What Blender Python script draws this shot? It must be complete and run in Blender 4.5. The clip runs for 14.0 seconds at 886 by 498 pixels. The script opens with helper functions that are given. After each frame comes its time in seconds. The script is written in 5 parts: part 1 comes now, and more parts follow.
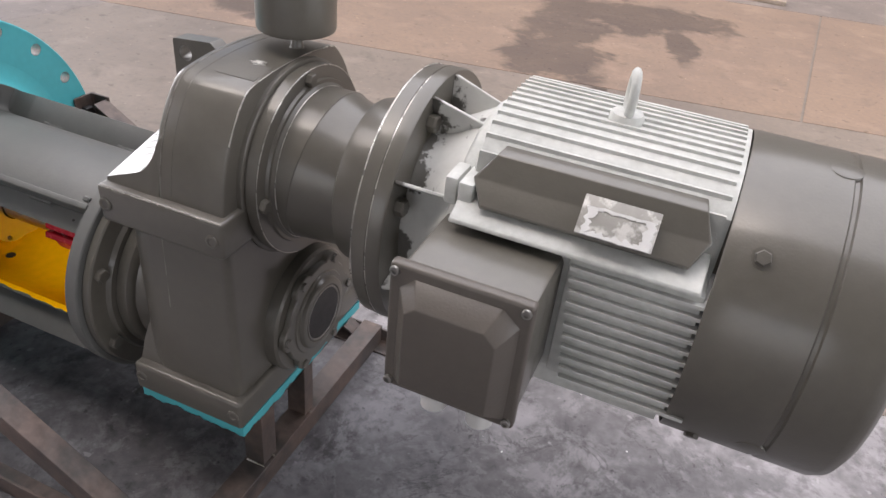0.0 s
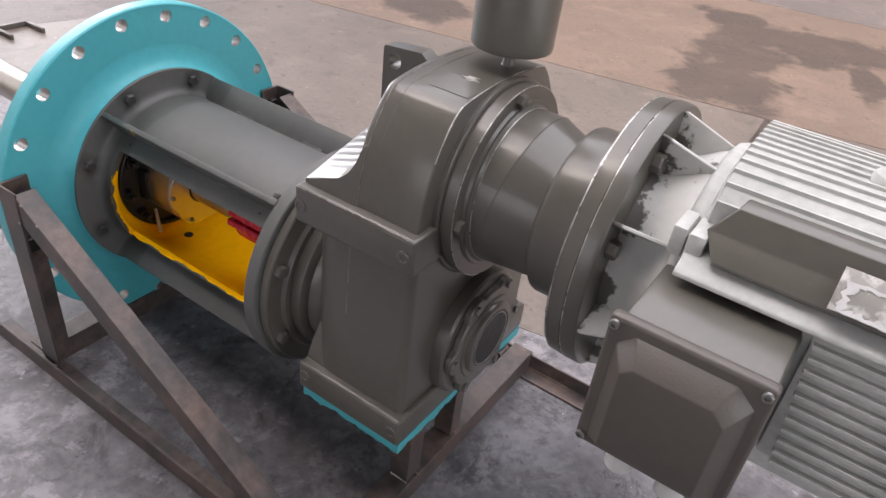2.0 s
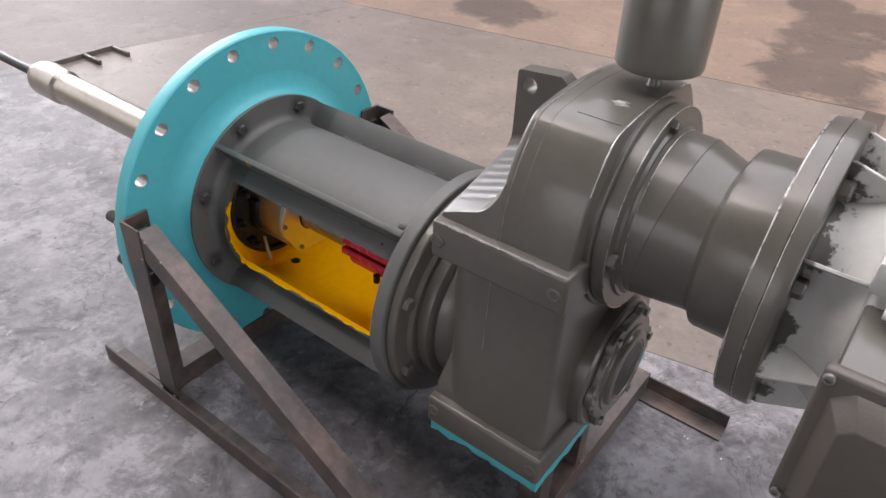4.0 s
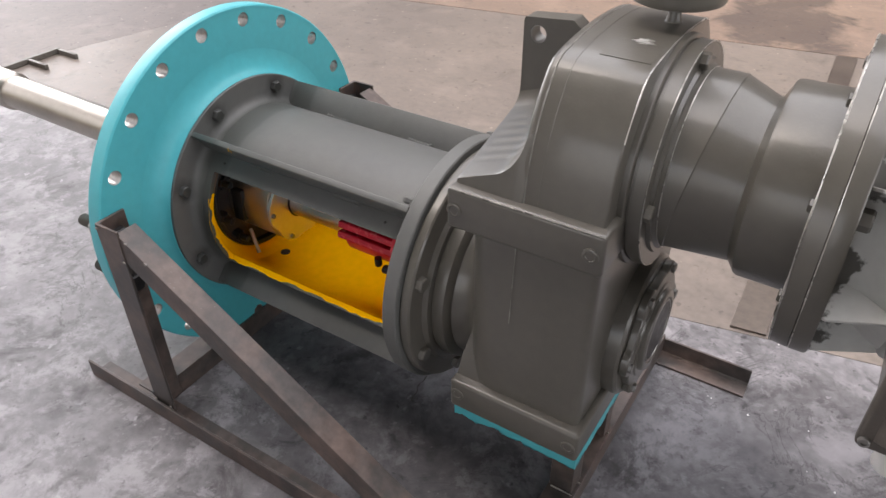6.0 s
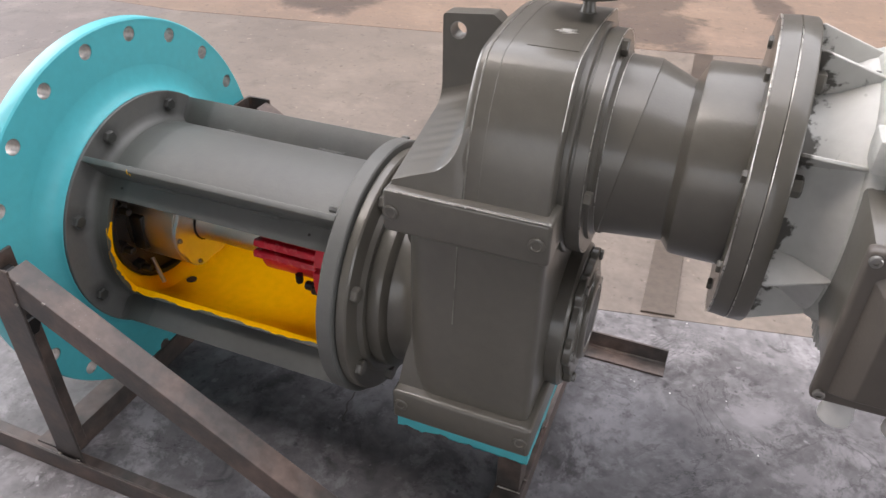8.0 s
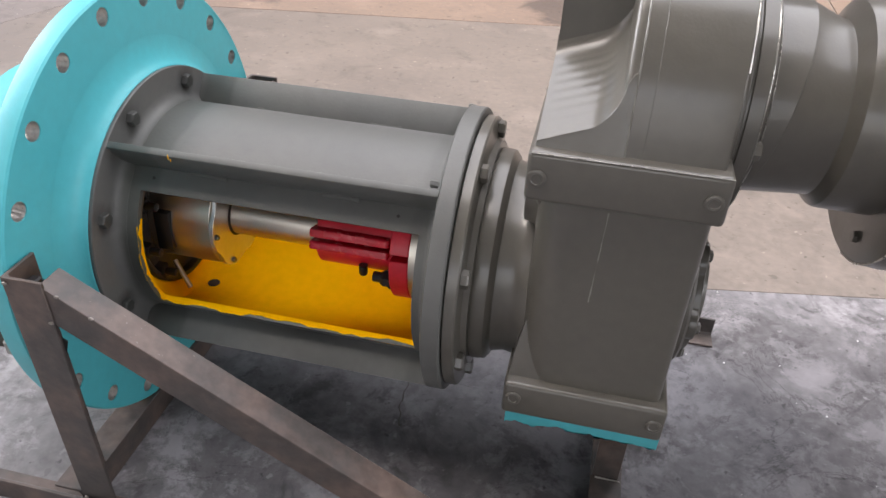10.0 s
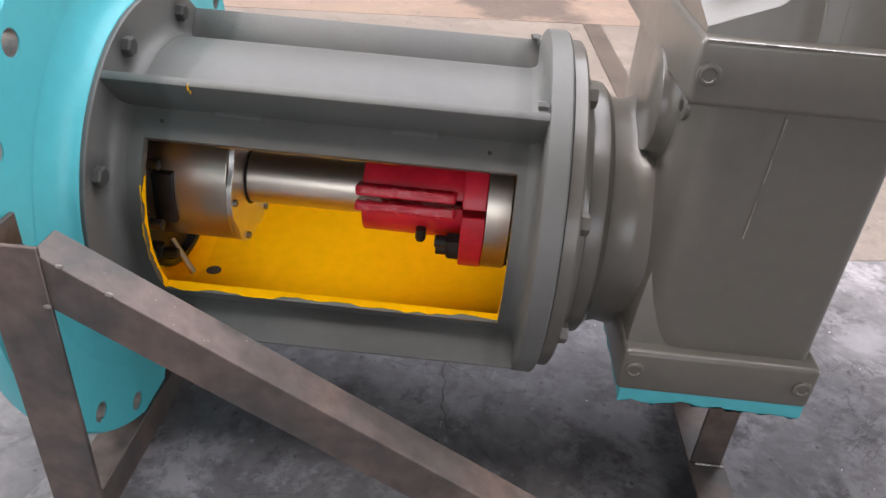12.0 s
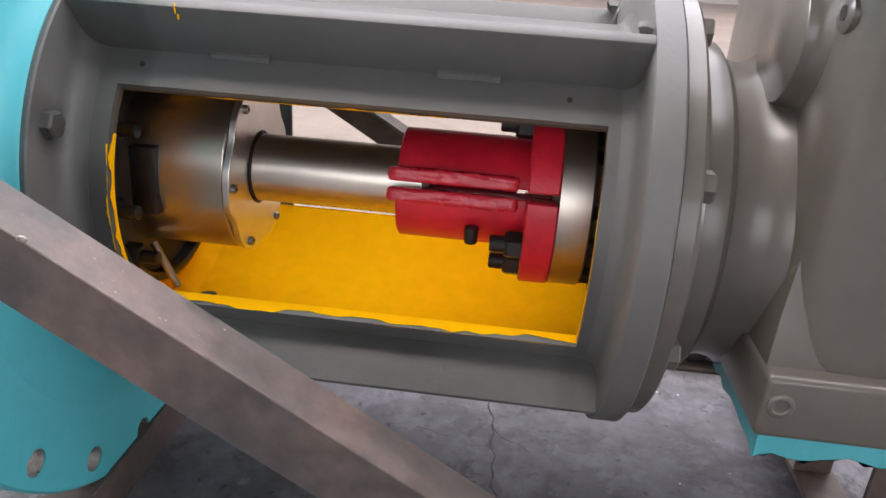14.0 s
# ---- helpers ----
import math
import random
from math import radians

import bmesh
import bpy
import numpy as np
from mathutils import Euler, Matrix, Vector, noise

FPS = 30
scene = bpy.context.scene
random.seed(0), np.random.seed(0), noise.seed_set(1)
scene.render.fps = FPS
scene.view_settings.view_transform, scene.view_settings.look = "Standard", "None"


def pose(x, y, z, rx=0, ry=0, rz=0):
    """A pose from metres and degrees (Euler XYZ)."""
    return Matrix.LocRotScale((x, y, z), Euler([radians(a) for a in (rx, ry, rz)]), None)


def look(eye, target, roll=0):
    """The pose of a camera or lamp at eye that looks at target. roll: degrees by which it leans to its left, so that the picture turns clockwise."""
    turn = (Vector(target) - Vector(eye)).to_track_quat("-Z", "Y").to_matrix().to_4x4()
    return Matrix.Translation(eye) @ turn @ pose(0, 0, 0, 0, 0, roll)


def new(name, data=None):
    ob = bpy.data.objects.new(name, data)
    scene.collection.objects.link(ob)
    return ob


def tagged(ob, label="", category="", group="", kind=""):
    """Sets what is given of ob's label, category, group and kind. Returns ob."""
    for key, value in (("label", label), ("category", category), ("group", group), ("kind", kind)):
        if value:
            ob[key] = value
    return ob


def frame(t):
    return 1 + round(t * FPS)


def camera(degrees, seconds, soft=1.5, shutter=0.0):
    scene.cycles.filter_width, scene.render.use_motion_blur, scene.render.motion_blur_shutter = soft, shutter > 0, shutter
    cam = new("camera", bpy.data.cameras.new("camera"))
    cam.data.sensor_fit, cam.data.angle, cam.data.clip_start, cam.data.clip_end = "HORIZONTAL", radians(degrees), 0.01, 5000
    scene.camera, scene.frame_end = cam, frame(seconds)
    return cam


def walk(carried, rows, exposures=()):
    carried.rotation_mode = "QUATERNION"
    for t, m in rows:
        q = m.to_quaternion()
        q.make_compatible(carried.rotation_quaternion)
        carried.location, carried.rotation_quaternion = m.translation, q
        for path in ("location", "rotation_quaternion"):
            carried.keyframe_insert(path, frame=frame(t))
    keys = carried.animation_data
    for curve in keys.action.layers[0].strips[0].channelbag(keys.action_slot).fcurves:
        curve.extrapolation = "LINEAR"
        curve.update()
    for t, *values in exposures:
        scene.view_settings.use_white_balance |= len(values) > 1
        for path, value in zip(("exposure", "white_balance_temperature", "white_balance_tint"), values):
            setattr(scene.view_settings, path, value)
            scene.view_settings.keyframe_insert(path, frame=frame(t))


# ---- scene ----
cam = camera(62.8, 14.0)
PATH = [
    (0, (1.342, -0.838, 1.159), (0.774, 0.722, 0.043), 6.2),
    (0.5, (1.315, -0.831, 1.158), (0.682, 0.699, 0.036), 6.3),
    (1, (1.282, -0.828, 1.155), (0.583, 0.67, 0.03), 6.8),
    (1.5, (1.25, -0.827, 1.151), (0.475, 0.63, 0.021), 7.1),
    (2, (1.219, -0.831, 1.148), (0.371, 0.582, 0.013), 7.2),
    (2.5, (1.179, -0.834, 1.145), (0.249, 0.525, 0.01), 6.8),
    (3, (1.144, -0.841, 1.15), (0.156, 0.48, 0.019), 5.6),
    (3.2, (1.13, -0.843, 1.158), (0.135, 0.465, 0.019), 4.7),
    (5.3, (1.027, -0.85, 1.119), (0.108, 0.495, -0.04), 0.1),
    (5.5, (1.018, -0.848, 1.109), (0.103, 0.495, -0.057), -0.2),
    (6, (1.0, -0.844, 1.092), (0.121, 0.511, -0.087), -0.6),
    (6.5, (0.995, -0.843, 1.081), (0.169, 0.547, -0.097), -0.2),
    (7, (0.989, -0.855, 1.071), (0.231, 0.587, -0.089), 0.4),
    (7.5, (0.98, -0.864, 1.068), (0.289, 0.623, -0.077), 0.7),
    (8, (0.932, -0.871, 1.062), (0.329, 0.66, -0.076), 0.9),
    (8.5, (0.833, -0.897, 1.058), (0.318, 0.663, -0.084), 1.1),
    (8.7, (0.8, -0.907, 1.056), (0.312, 0.658, -0.089), 1.2),
    (10.8, (0.529, -0.874, 0.934), (0.344, 0.764, -0.199), 3.8),
    (11, (0.496, -0.876, 0.94), (0.354, 0.753, -0.211), 4.0),
    (11.5, (0.429, -0.87, 0.887), (0.363, 0.781, -0.24), 4.6),
    (12, (0.406, -0.814, 0.782), (0.35, 0.881, -0.278), 4.8),
    (12.5, (0.394, -0.766, 0.677), (0.323, 0.983, -0.29), 4.9),
    (13, (0.39, -0.742, 0.619), (0.293, 1.055, -0.254), 4.7),
    (13.5, (0.388, -0.718, 0.598), (0.252, 1.108, -0.206), 4.2),
    (14, (0.385, -0.69, 0.571), (0.216, 1.151, -0.191), 3.9),
]
walk(cam, [(t, look(eye, target, roll)) for t, eye, target, roll in PATH], [(0, 0.34, 6450, 13), (3, 0.32, 6400, 16), (5.5, 0.42, 6500, 12), (8.5, 0.56, 6450, 12), (11, 0.82, 6400, 12), (14, 1.22, 6400, 15)])

# ---- light ----
# Unseen, assumed workshop: overcast sky comes in by open sides and a roof light.
world = bpy.data.worlds.new("overcast_sky")
scene.world = world
world.use_nodes = True
wn, wl = world.node_tree.nodes, world.node_tree.links
sky = wn.new("ShaderNodeTexSky")
sky.sky_type, sky.sun_disc = "NISHITA", False
SUN_EL, SUN_AZ = 55.0, 235.0  # degrees: height, and turn from +y towards +x
sky.sun_elevation, sky.sun_rotation = radians(SUN_EL), radians(SUN_AZ)
sky.dust_density = 6.0
wn["Background"].inputs["Strength"].default_value = 0.15
wl.new(sky.outputs[0], wn["Background"].inputs[0])
sun_way = Vector((math.cos(radians(SUN_EL)) * math.sin(radians(SUN_AZ)), math.cos(radians(SUN_EL)) * math.cos(radians(SUN_AZ)), math.sin(radians(SUN_EL))))
sun = new("sun", bpy.data.lights.new("sun", "SUN"))
sun.data.energy, sun.data.angle, sun.data.color = 0.25, radians(25), (1.0, 0.95, 0.88)
sun.matrix_world = look(sun_way * 40, (0, 0, 0))
ROOF = 6.5
skylight = new("skylight", bpy.data.lights.new("skylight", "AREA"))
skylight.data.shape, skylight.data.size, skylight.data.size_y = "RECTANGLE", 11.0, 9.6
skylight.data.energy, skylight.data.color = 750.0, (1.0, 0.965, 0.955)
skylight.matrix_world = pose(1.0, 3.0, ROOF + 0.05)
# area lamp for the unseen bright sky in the open west side
westlight = new("west_opening", bpy.data.lights.new("west_opening", "AREA"))
westlight.data.shape, westlight.data.size, westlight.data.size_y = "RECTANGLE", 5.0, 5.8
westlight.data.energy, westlight.data.color = 650.0, (1.0, 0.985, 0.99)
westlight.matrix_world = look((-9.1, 3.0, 3.5), (0.0, 3.0, 3.5))
# and unseen fill lamps added east and south, for the flange and the shaft
eastlight = new("east_fill", bpy.data.lights.new("east_fill", "AREA"))
eastlight.data.shape, eastlight.data.size, eastlight.data.size_y = "RECTANGLE", 10.0, 5.0
eastlight.data.energy, eastlight.data.color = 440.0, (1.0, 0.985, 0.98)
eastlight.matrix_world = look((12.2, -1.0, 3.0), (0.0, -1.0, 3.0))
southlight = new("south_fill", bpy.data.lights.new("south_fill", "AREA"))
southlight.data.shape, southlight.data.size, southlight.data.size_y = "RECTANGLE", 7.0, 3.4
southlight.data.energy, southlight.data.color = 75.0, (1.0, 0.99, 0.985)
southlight.matrix_world = look((0.5, -9.2, 1.9), (0.5, 0.0, 1.9))

# ---- materials ----
def material(name, colour, rough=0.5, metal=0.0, second=None, mix_scale=6.0, mix_lo=0.45, mix_hi=0.7, grain=0.12, grain_scale=60.0, bump=0.15, bump_scale=150.0, spread=0.15, coat=0.0):
    """A procedural surface: base colour with large patches of a second colour, fine grain, uneven gloss and relief."""
    m = bpy.data.materials.new(name)
    m.use_nodes = True
    n, l = m.node_tree.nodes, m.node_tree.links
    b = n["Principled BSDF"]
    tc = n.new("ShaderNodeNewGeometry")
    big = n.new("ShaderNodeTexNoise")
    big.inputs["Scale"].default_value, big.inputs["Detail"].default_value, big.inputs["Roughness"].default_value = mix_scale, 6, 0.62
    l.new(tc.outputs["Position"], big.inputs["Vector"])
    ramp = n.new("ShaderNodeMapRange")
    ramp.inputs[1].default_value, ramp.inputs[2].default_value = mix_lo, mix_hi
    l.new(big.outputs["Fac"], ramp.inputs[0])
    mix = n.new("ShaderNodeMix")
    mix.data_type = "RGBA"
    mix.inputs[6].default_value = (*colour, 1)
    mix.inputs[7].default_value = (*(second or [c * 0.82 for c in colour]), 1)
    l.new(ramp.outputs[0], mix.inputs[0])
    fine = n.new("ShaderNodeTexNoise")
    fine.inputs["Scale"].default_value, fine.inputs["Detail"].default_value = grain_scale, 5
    l.new(tc.outputs["Position"], fine.inputs["Vector"])
    g = n.new("ShaderNodeMapRange")
    g.inputs[1].default_value, g.inputs[2].default_value, g.inputs[3].default_value, g.inputs[4].default_value = 0.3, 0.7, 1 - grain, 1 + grain
    l.new(fine.outputs["Fac"], g.inputs[0])
    mul = n.new("ShaderNodeMix")
    mul.data_type, mul.blend_type = "RGBA", "MULTIPLY"
    mul.inputs[0].default_value = 1
    l.new(mix.outputs[2], mul.inputs[6])
    l.new(g.outputs[0], mul.inputs[7])
    l.new(mul.outputs[2], b.inputs["Base Color"])
    r = n.new("ShaderNodeMapRange")
    r.inputs[3].default_value, r.inputs[4].default_value = max(0.03, rough - spread), min(1, rough + spread)
    l.new(fine.outputs["Fac"], r.inputs[0])
    l.new(r.outputs[0], b.inputs["Roughness"])
    b.inputs["Metallic"].default_value = metal
    b.inputs["Coat Weight"].default_value = coat
    b.inputs["Coat Roughness"].default_value = 0.14
    if bump:
        rel = n.new("ShaderNodeTexNoise")
        rel.inputs["Scale"].default_value, rel.inputs["Detail"].default_value = bump_scale, 4
        l.new(tc.outputs["Position"], rel.inputs["Vector"])
        bp = n.new("ShaderNodeBump")
        bp.inputs["Strength"].default_value, bp.inputs["Distance"].default_value = bump, 0.002
        l.new(rel.outputs["Fac"], bp.inputs["Height"])
        l.new(bp.outputs[0], b.inputs["Normal"])
    return m


GEAR = material("gear_enamel", (0.106, 0.098, 0.082), 0.36, second=(0.090, 0.083, 0.070), bump=0.09, bump_scale=300, grain=0.05, spread=0.07, coat=0.45)
BOX_PAINT = material("terminal_box_enamel", (0.098, 0.085, 0.073), 0.42, second=(0.086, 0.074, 0.064), bump=0.14, bump_scale=300, grain=0.05, spread=0.06, coat=0.10)
LANTERN = material("lantern_enamel", (0.103, 0.105, 0.100), 0.48, second=(0.124, 0.124, 0.115), mix_scale=4, mix_lo=0.40, mix_hi=0.66, bump=0.14, bump_scale=240, grain=0.05, spread=0.08)
PRIMER = material("pale_primer", (0.53, 0.535, 0.51), 0.60, second=(0.465, 0.475, 0.45), mix_scale=14, mix_lo=0.42, mix_hi=0.64, bump=0.30, bump_scale=120, grain=0.09, grain_scale=90)
PATCHY = material("ragged_primer", (0.54, 0.54, 0.515), 0.55, second=(0.095, 0.090, 0.080), mix_scale=16, mix_lo=0.49, mix_hi=0.53, grain=0.05)
CYAN = material("turquoise_enamel", (0.076, 0.430, 0.480), 0.44, second=(0.063, 0.375, 0.42), mix_scale=2.5, grain=0.04, bump=0.10, bump_scale=260, spread=0.08)
YELLOW = material("yellow_enamel", (0.97, 0.50, 0.001), 0.45, second=(0.94, 0.46, 0.002), grain=0.04, bump=0.10, bump_scale=120, spread=0.08)
YELLOW.node_tree.nodes["Principled BSDF"].inputs["Specular IOR Level"].default_value = 0.0
RED = material("red_enamel", (0.70, 0.019, 0.042), 0.36, second=(0.54, 0.011, 0.026), mix_scale=20, grain=0.06, bump=0.35, bump_scale=90)
CAST_RED = material("rough_red_enamel", (0.68, 0.022, 0.046), 0.24, second=(0.56, 0.014, 0.032), mix_scale=20, grain=0.06, bump=0.6, bump_scale=140)
STEEL = material("turned_steel", (0.60, 0.55, 0.475), 0.35, 1.0, second=(0.53, 0.485, 0.42), mix_scale=5, grain=0.012, grain_scale=260, bump=0.0, spread=0.012)


def lathe_marks(m):
    """Draw the fine grain out round the axis, as a turning tool leaves it."""
    n, l = m.node_tree.nodes, m.node_tree.links
    fine = next(k for k in n if k.type == "TEX_NOISE" and k.inputs["Scale"].default_value == 260)
    mp = n.new("ShaderNodeMapping")
    mp.inputs["Scale"].default_value = (1.0, 0.03, 0.03)
    l.new(fine.inputs["Vector"].links[0].from_socket, mp.inputs["Vector"])
    l.new(mp.outputs[0], fine.inputs["Vector"])


lathe_marks(STEEL)
SILVER = material("bright_aluminium", (0.78, 0.76, 0.73), 0.38, 1.0, grain=0.04, bump=0.02, spread=0.06)
BLACK = material("blackened_steel", (0.022, 0.021, 0.021), 0.40, 0.3, grain=0.1, bump=0.1)
ZINC = material("zinc_bolt", (0.36, 0.35, 0.33), 0.38, 0.9, grain=0.1, bump=0.05)
RUST = material("brown_mill_steel", (0.114, 0.082, 0.069), 0.44, 0.1, second=(0.060, 0.052, 0.048), mix_scale=9, mix_lo=0.42, mix_hi=0.60, grain=0.30, grain_scale=45, bump=0.22, bump_scale=110)
BROWN_STRIP = material("brown_strip", (0.115, 0.092, 0.075), 0.4, 0.2, second=(0.07, 0.055, 0.046), mix_scale=3, grain=0.15)
GREYSTEEL = material("grey_mill_steel", (0.16, 0.145, 0.125), 0.55, 0.3, second=(0.11, 0.095, 0.08), grain=0.15)
PIPE = material("polished_rod", (0.46, 0.43, 0.38), 0.34, 1.0, second=(0.38, 0.355, 0.315), grain=0.06, bump=0.0, spread=0.05)
PALE_ENAMEL = material("pale_enamel", (0.27, 0.26, 0.235), 0.33, 0.2, second=(0.14, 0.13, 0.11), mix_scale=22, mix_lo=0.45, mix_hi=0.6, grain=0.1, coat=0.2)
LINING_SHADE = material("lining_shade", (0.085, 0.062, 0.042), 0.6, grain=0.2, bump=0.3)
BORE = material("drilled_bore", (0.46, 0.44, 0.42), 0.34, 0.9, grain=0.2, grain_scale=200)
WHITE = material("white_plastic", (0.60, 0.595, 0.58), 0.45, grain=0.05)
SILVER_GREY = material("smeared_plate", (0.30, 0.29, 0.265), 0.4, second=(0.56, 0.55, 0.52), mix_scale=40, mix_lo=0.48, mix_hi=0.56, grain=0.1)
WELD = material("weld_bead", (0.26, 0.235, 0.21), 0.40, 0.5, grain=0.3, grain_scale=300, bump=0.5)
# bright colour of the painted edge highlights and of the leg's weld seam
GLINT = material("glint_line", (0.60, 0.58, 0.54), 0.30, 0.7, second=(0.22, 0.21, 0.19), mix_scale=30, mix_lo=0.50, mix_hi=0.66, grain=0.1)
DARK = material("dark_bore", (0.03, 0.024, 0.02), 0.6, grain=0.2)


def overspray(m, x_from, x_to):
    """The dark coat was sprayed from one end: its ragged edge lies between x_from and x_to."""
    n, l = m.node_tree.nodes, m.node_tree.links
    noise_out = next(k for k in n if k.type == "TEX_NOISE" and k.inputs["Scale"].default_value == 16).outputs["Fac"]
    sharp = noise_out.links[0].to_node
    geo, sep = n.new("ShaderNodeNewGeometry"), n.new("ShaderNodeSeparateXYZ")
    l.new(geo.outputs["Position"], sep.inputs[0])
    ramp = n.new("ShaderNodeMapRange")
    ramp.inputs[1].default_value, ramp.inputs[2].default_value, ramp.inputs[3].default_value, ramp.inputs[4].default_value = x_from, x_to, 0.15, -0.13
    l.new(sep.outputs["X"], ramp.inputs[0])
    add = n.new("ShaderNodeMath")
    l.new(noise_out, add.inputs[0])
    l.new(ramp.outputs[0], add.inputs[1])
    l.new(add.outputs[0], sharp.inputs[0])


def bolt_rings(m, tint, spots, reach):
    """Multiply the colour darker in soft ragged rings round the bolt heads."""
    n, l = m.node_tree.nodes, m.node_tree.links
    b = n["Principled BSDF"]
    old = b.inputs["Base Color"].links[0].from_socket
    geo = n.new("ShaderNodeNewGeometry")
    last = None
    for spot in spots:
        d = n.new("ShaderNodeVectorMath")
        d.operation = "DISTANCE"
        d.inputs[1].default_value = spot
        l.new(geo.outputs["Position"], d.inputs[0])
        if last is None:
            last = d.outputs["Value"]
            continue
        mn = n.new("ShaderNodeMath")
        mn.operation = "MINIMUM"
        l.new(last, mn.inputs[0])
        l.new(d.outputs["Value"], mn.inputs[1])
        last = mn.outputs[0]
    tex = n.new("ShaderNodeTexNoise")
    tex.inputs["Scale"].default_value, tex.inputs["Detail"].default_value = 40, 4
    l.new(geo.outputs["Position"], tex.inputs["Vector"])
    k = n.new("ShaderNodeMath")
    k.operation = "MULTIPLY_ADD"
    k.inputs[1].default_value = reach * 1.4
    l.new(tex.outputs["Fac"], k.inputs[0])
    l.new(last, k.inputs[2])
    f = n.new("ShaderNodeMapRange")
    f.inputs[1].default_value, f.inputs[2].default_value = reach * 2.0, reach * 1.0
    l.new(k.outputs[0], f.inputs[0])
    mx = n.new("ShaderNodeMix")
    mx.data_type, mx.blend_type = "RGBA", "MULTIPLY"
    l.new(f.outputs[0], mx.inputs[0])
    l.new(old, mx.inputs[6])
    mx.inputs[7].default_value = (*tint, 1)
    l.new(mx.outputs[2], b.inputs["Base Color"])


bolt_rings(LANTERN, (0.42, 0.42, 0.42), [(0.028, 0.191 * math.cos(radians(45 * k + 22.5)), 0.355 + 0.191 * math.sin(radians(45 * k + 22.5))) for k in range(8)], 0.022)


def end_bands(m, tint, ends):
    """Darker bands across the barrel, each from one x to another, with an uneven edge."""
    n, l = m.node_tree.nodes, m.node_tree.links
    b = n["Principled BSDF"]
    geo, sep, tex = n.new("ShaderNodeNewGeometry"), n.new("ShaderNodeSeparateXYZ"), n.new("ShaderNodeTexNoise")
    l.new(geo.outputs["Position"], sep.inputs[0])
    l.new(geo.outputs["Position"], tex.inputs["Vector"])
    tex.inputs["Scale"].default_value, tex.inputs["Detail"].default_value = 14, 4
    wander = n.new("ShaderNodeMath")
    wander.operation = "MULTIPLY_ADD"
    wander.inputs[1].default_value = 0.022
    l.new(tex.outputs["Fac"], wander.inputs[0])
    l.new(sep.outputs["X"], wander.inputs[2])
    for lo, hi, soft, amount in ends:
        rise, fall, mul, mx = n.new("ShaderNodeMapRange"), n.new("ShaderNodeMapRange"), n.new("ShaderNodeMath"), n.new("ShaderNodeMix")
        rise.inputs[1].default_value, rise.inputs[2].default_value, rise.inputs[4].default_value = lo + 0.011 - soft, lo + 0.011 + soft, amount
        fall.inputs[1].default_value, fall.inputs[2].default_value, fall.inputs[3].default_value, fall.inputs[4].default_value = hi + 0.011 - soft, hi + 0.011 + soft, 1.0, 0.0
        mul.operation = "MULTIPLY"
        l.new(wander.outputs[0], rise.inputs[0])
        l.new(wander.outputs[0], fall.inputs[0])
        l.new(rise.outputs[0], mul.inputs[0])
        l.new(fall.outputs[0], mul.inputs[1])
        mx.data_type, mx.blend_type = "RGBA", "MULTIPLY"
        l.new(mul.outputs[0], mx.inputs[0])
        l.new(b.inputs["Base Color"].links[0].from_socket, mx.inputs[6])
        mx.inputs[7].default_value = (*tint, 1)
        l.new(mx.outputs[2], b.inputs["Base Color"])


end_bands(LANTERN, (0.66, 0.69, 0.66), ((0.034, 0.088, 0.004, 0.9), (0.445, 0.462, 0.004, 0.45)))
overspray(PATCHY, 1.004, 1.058)


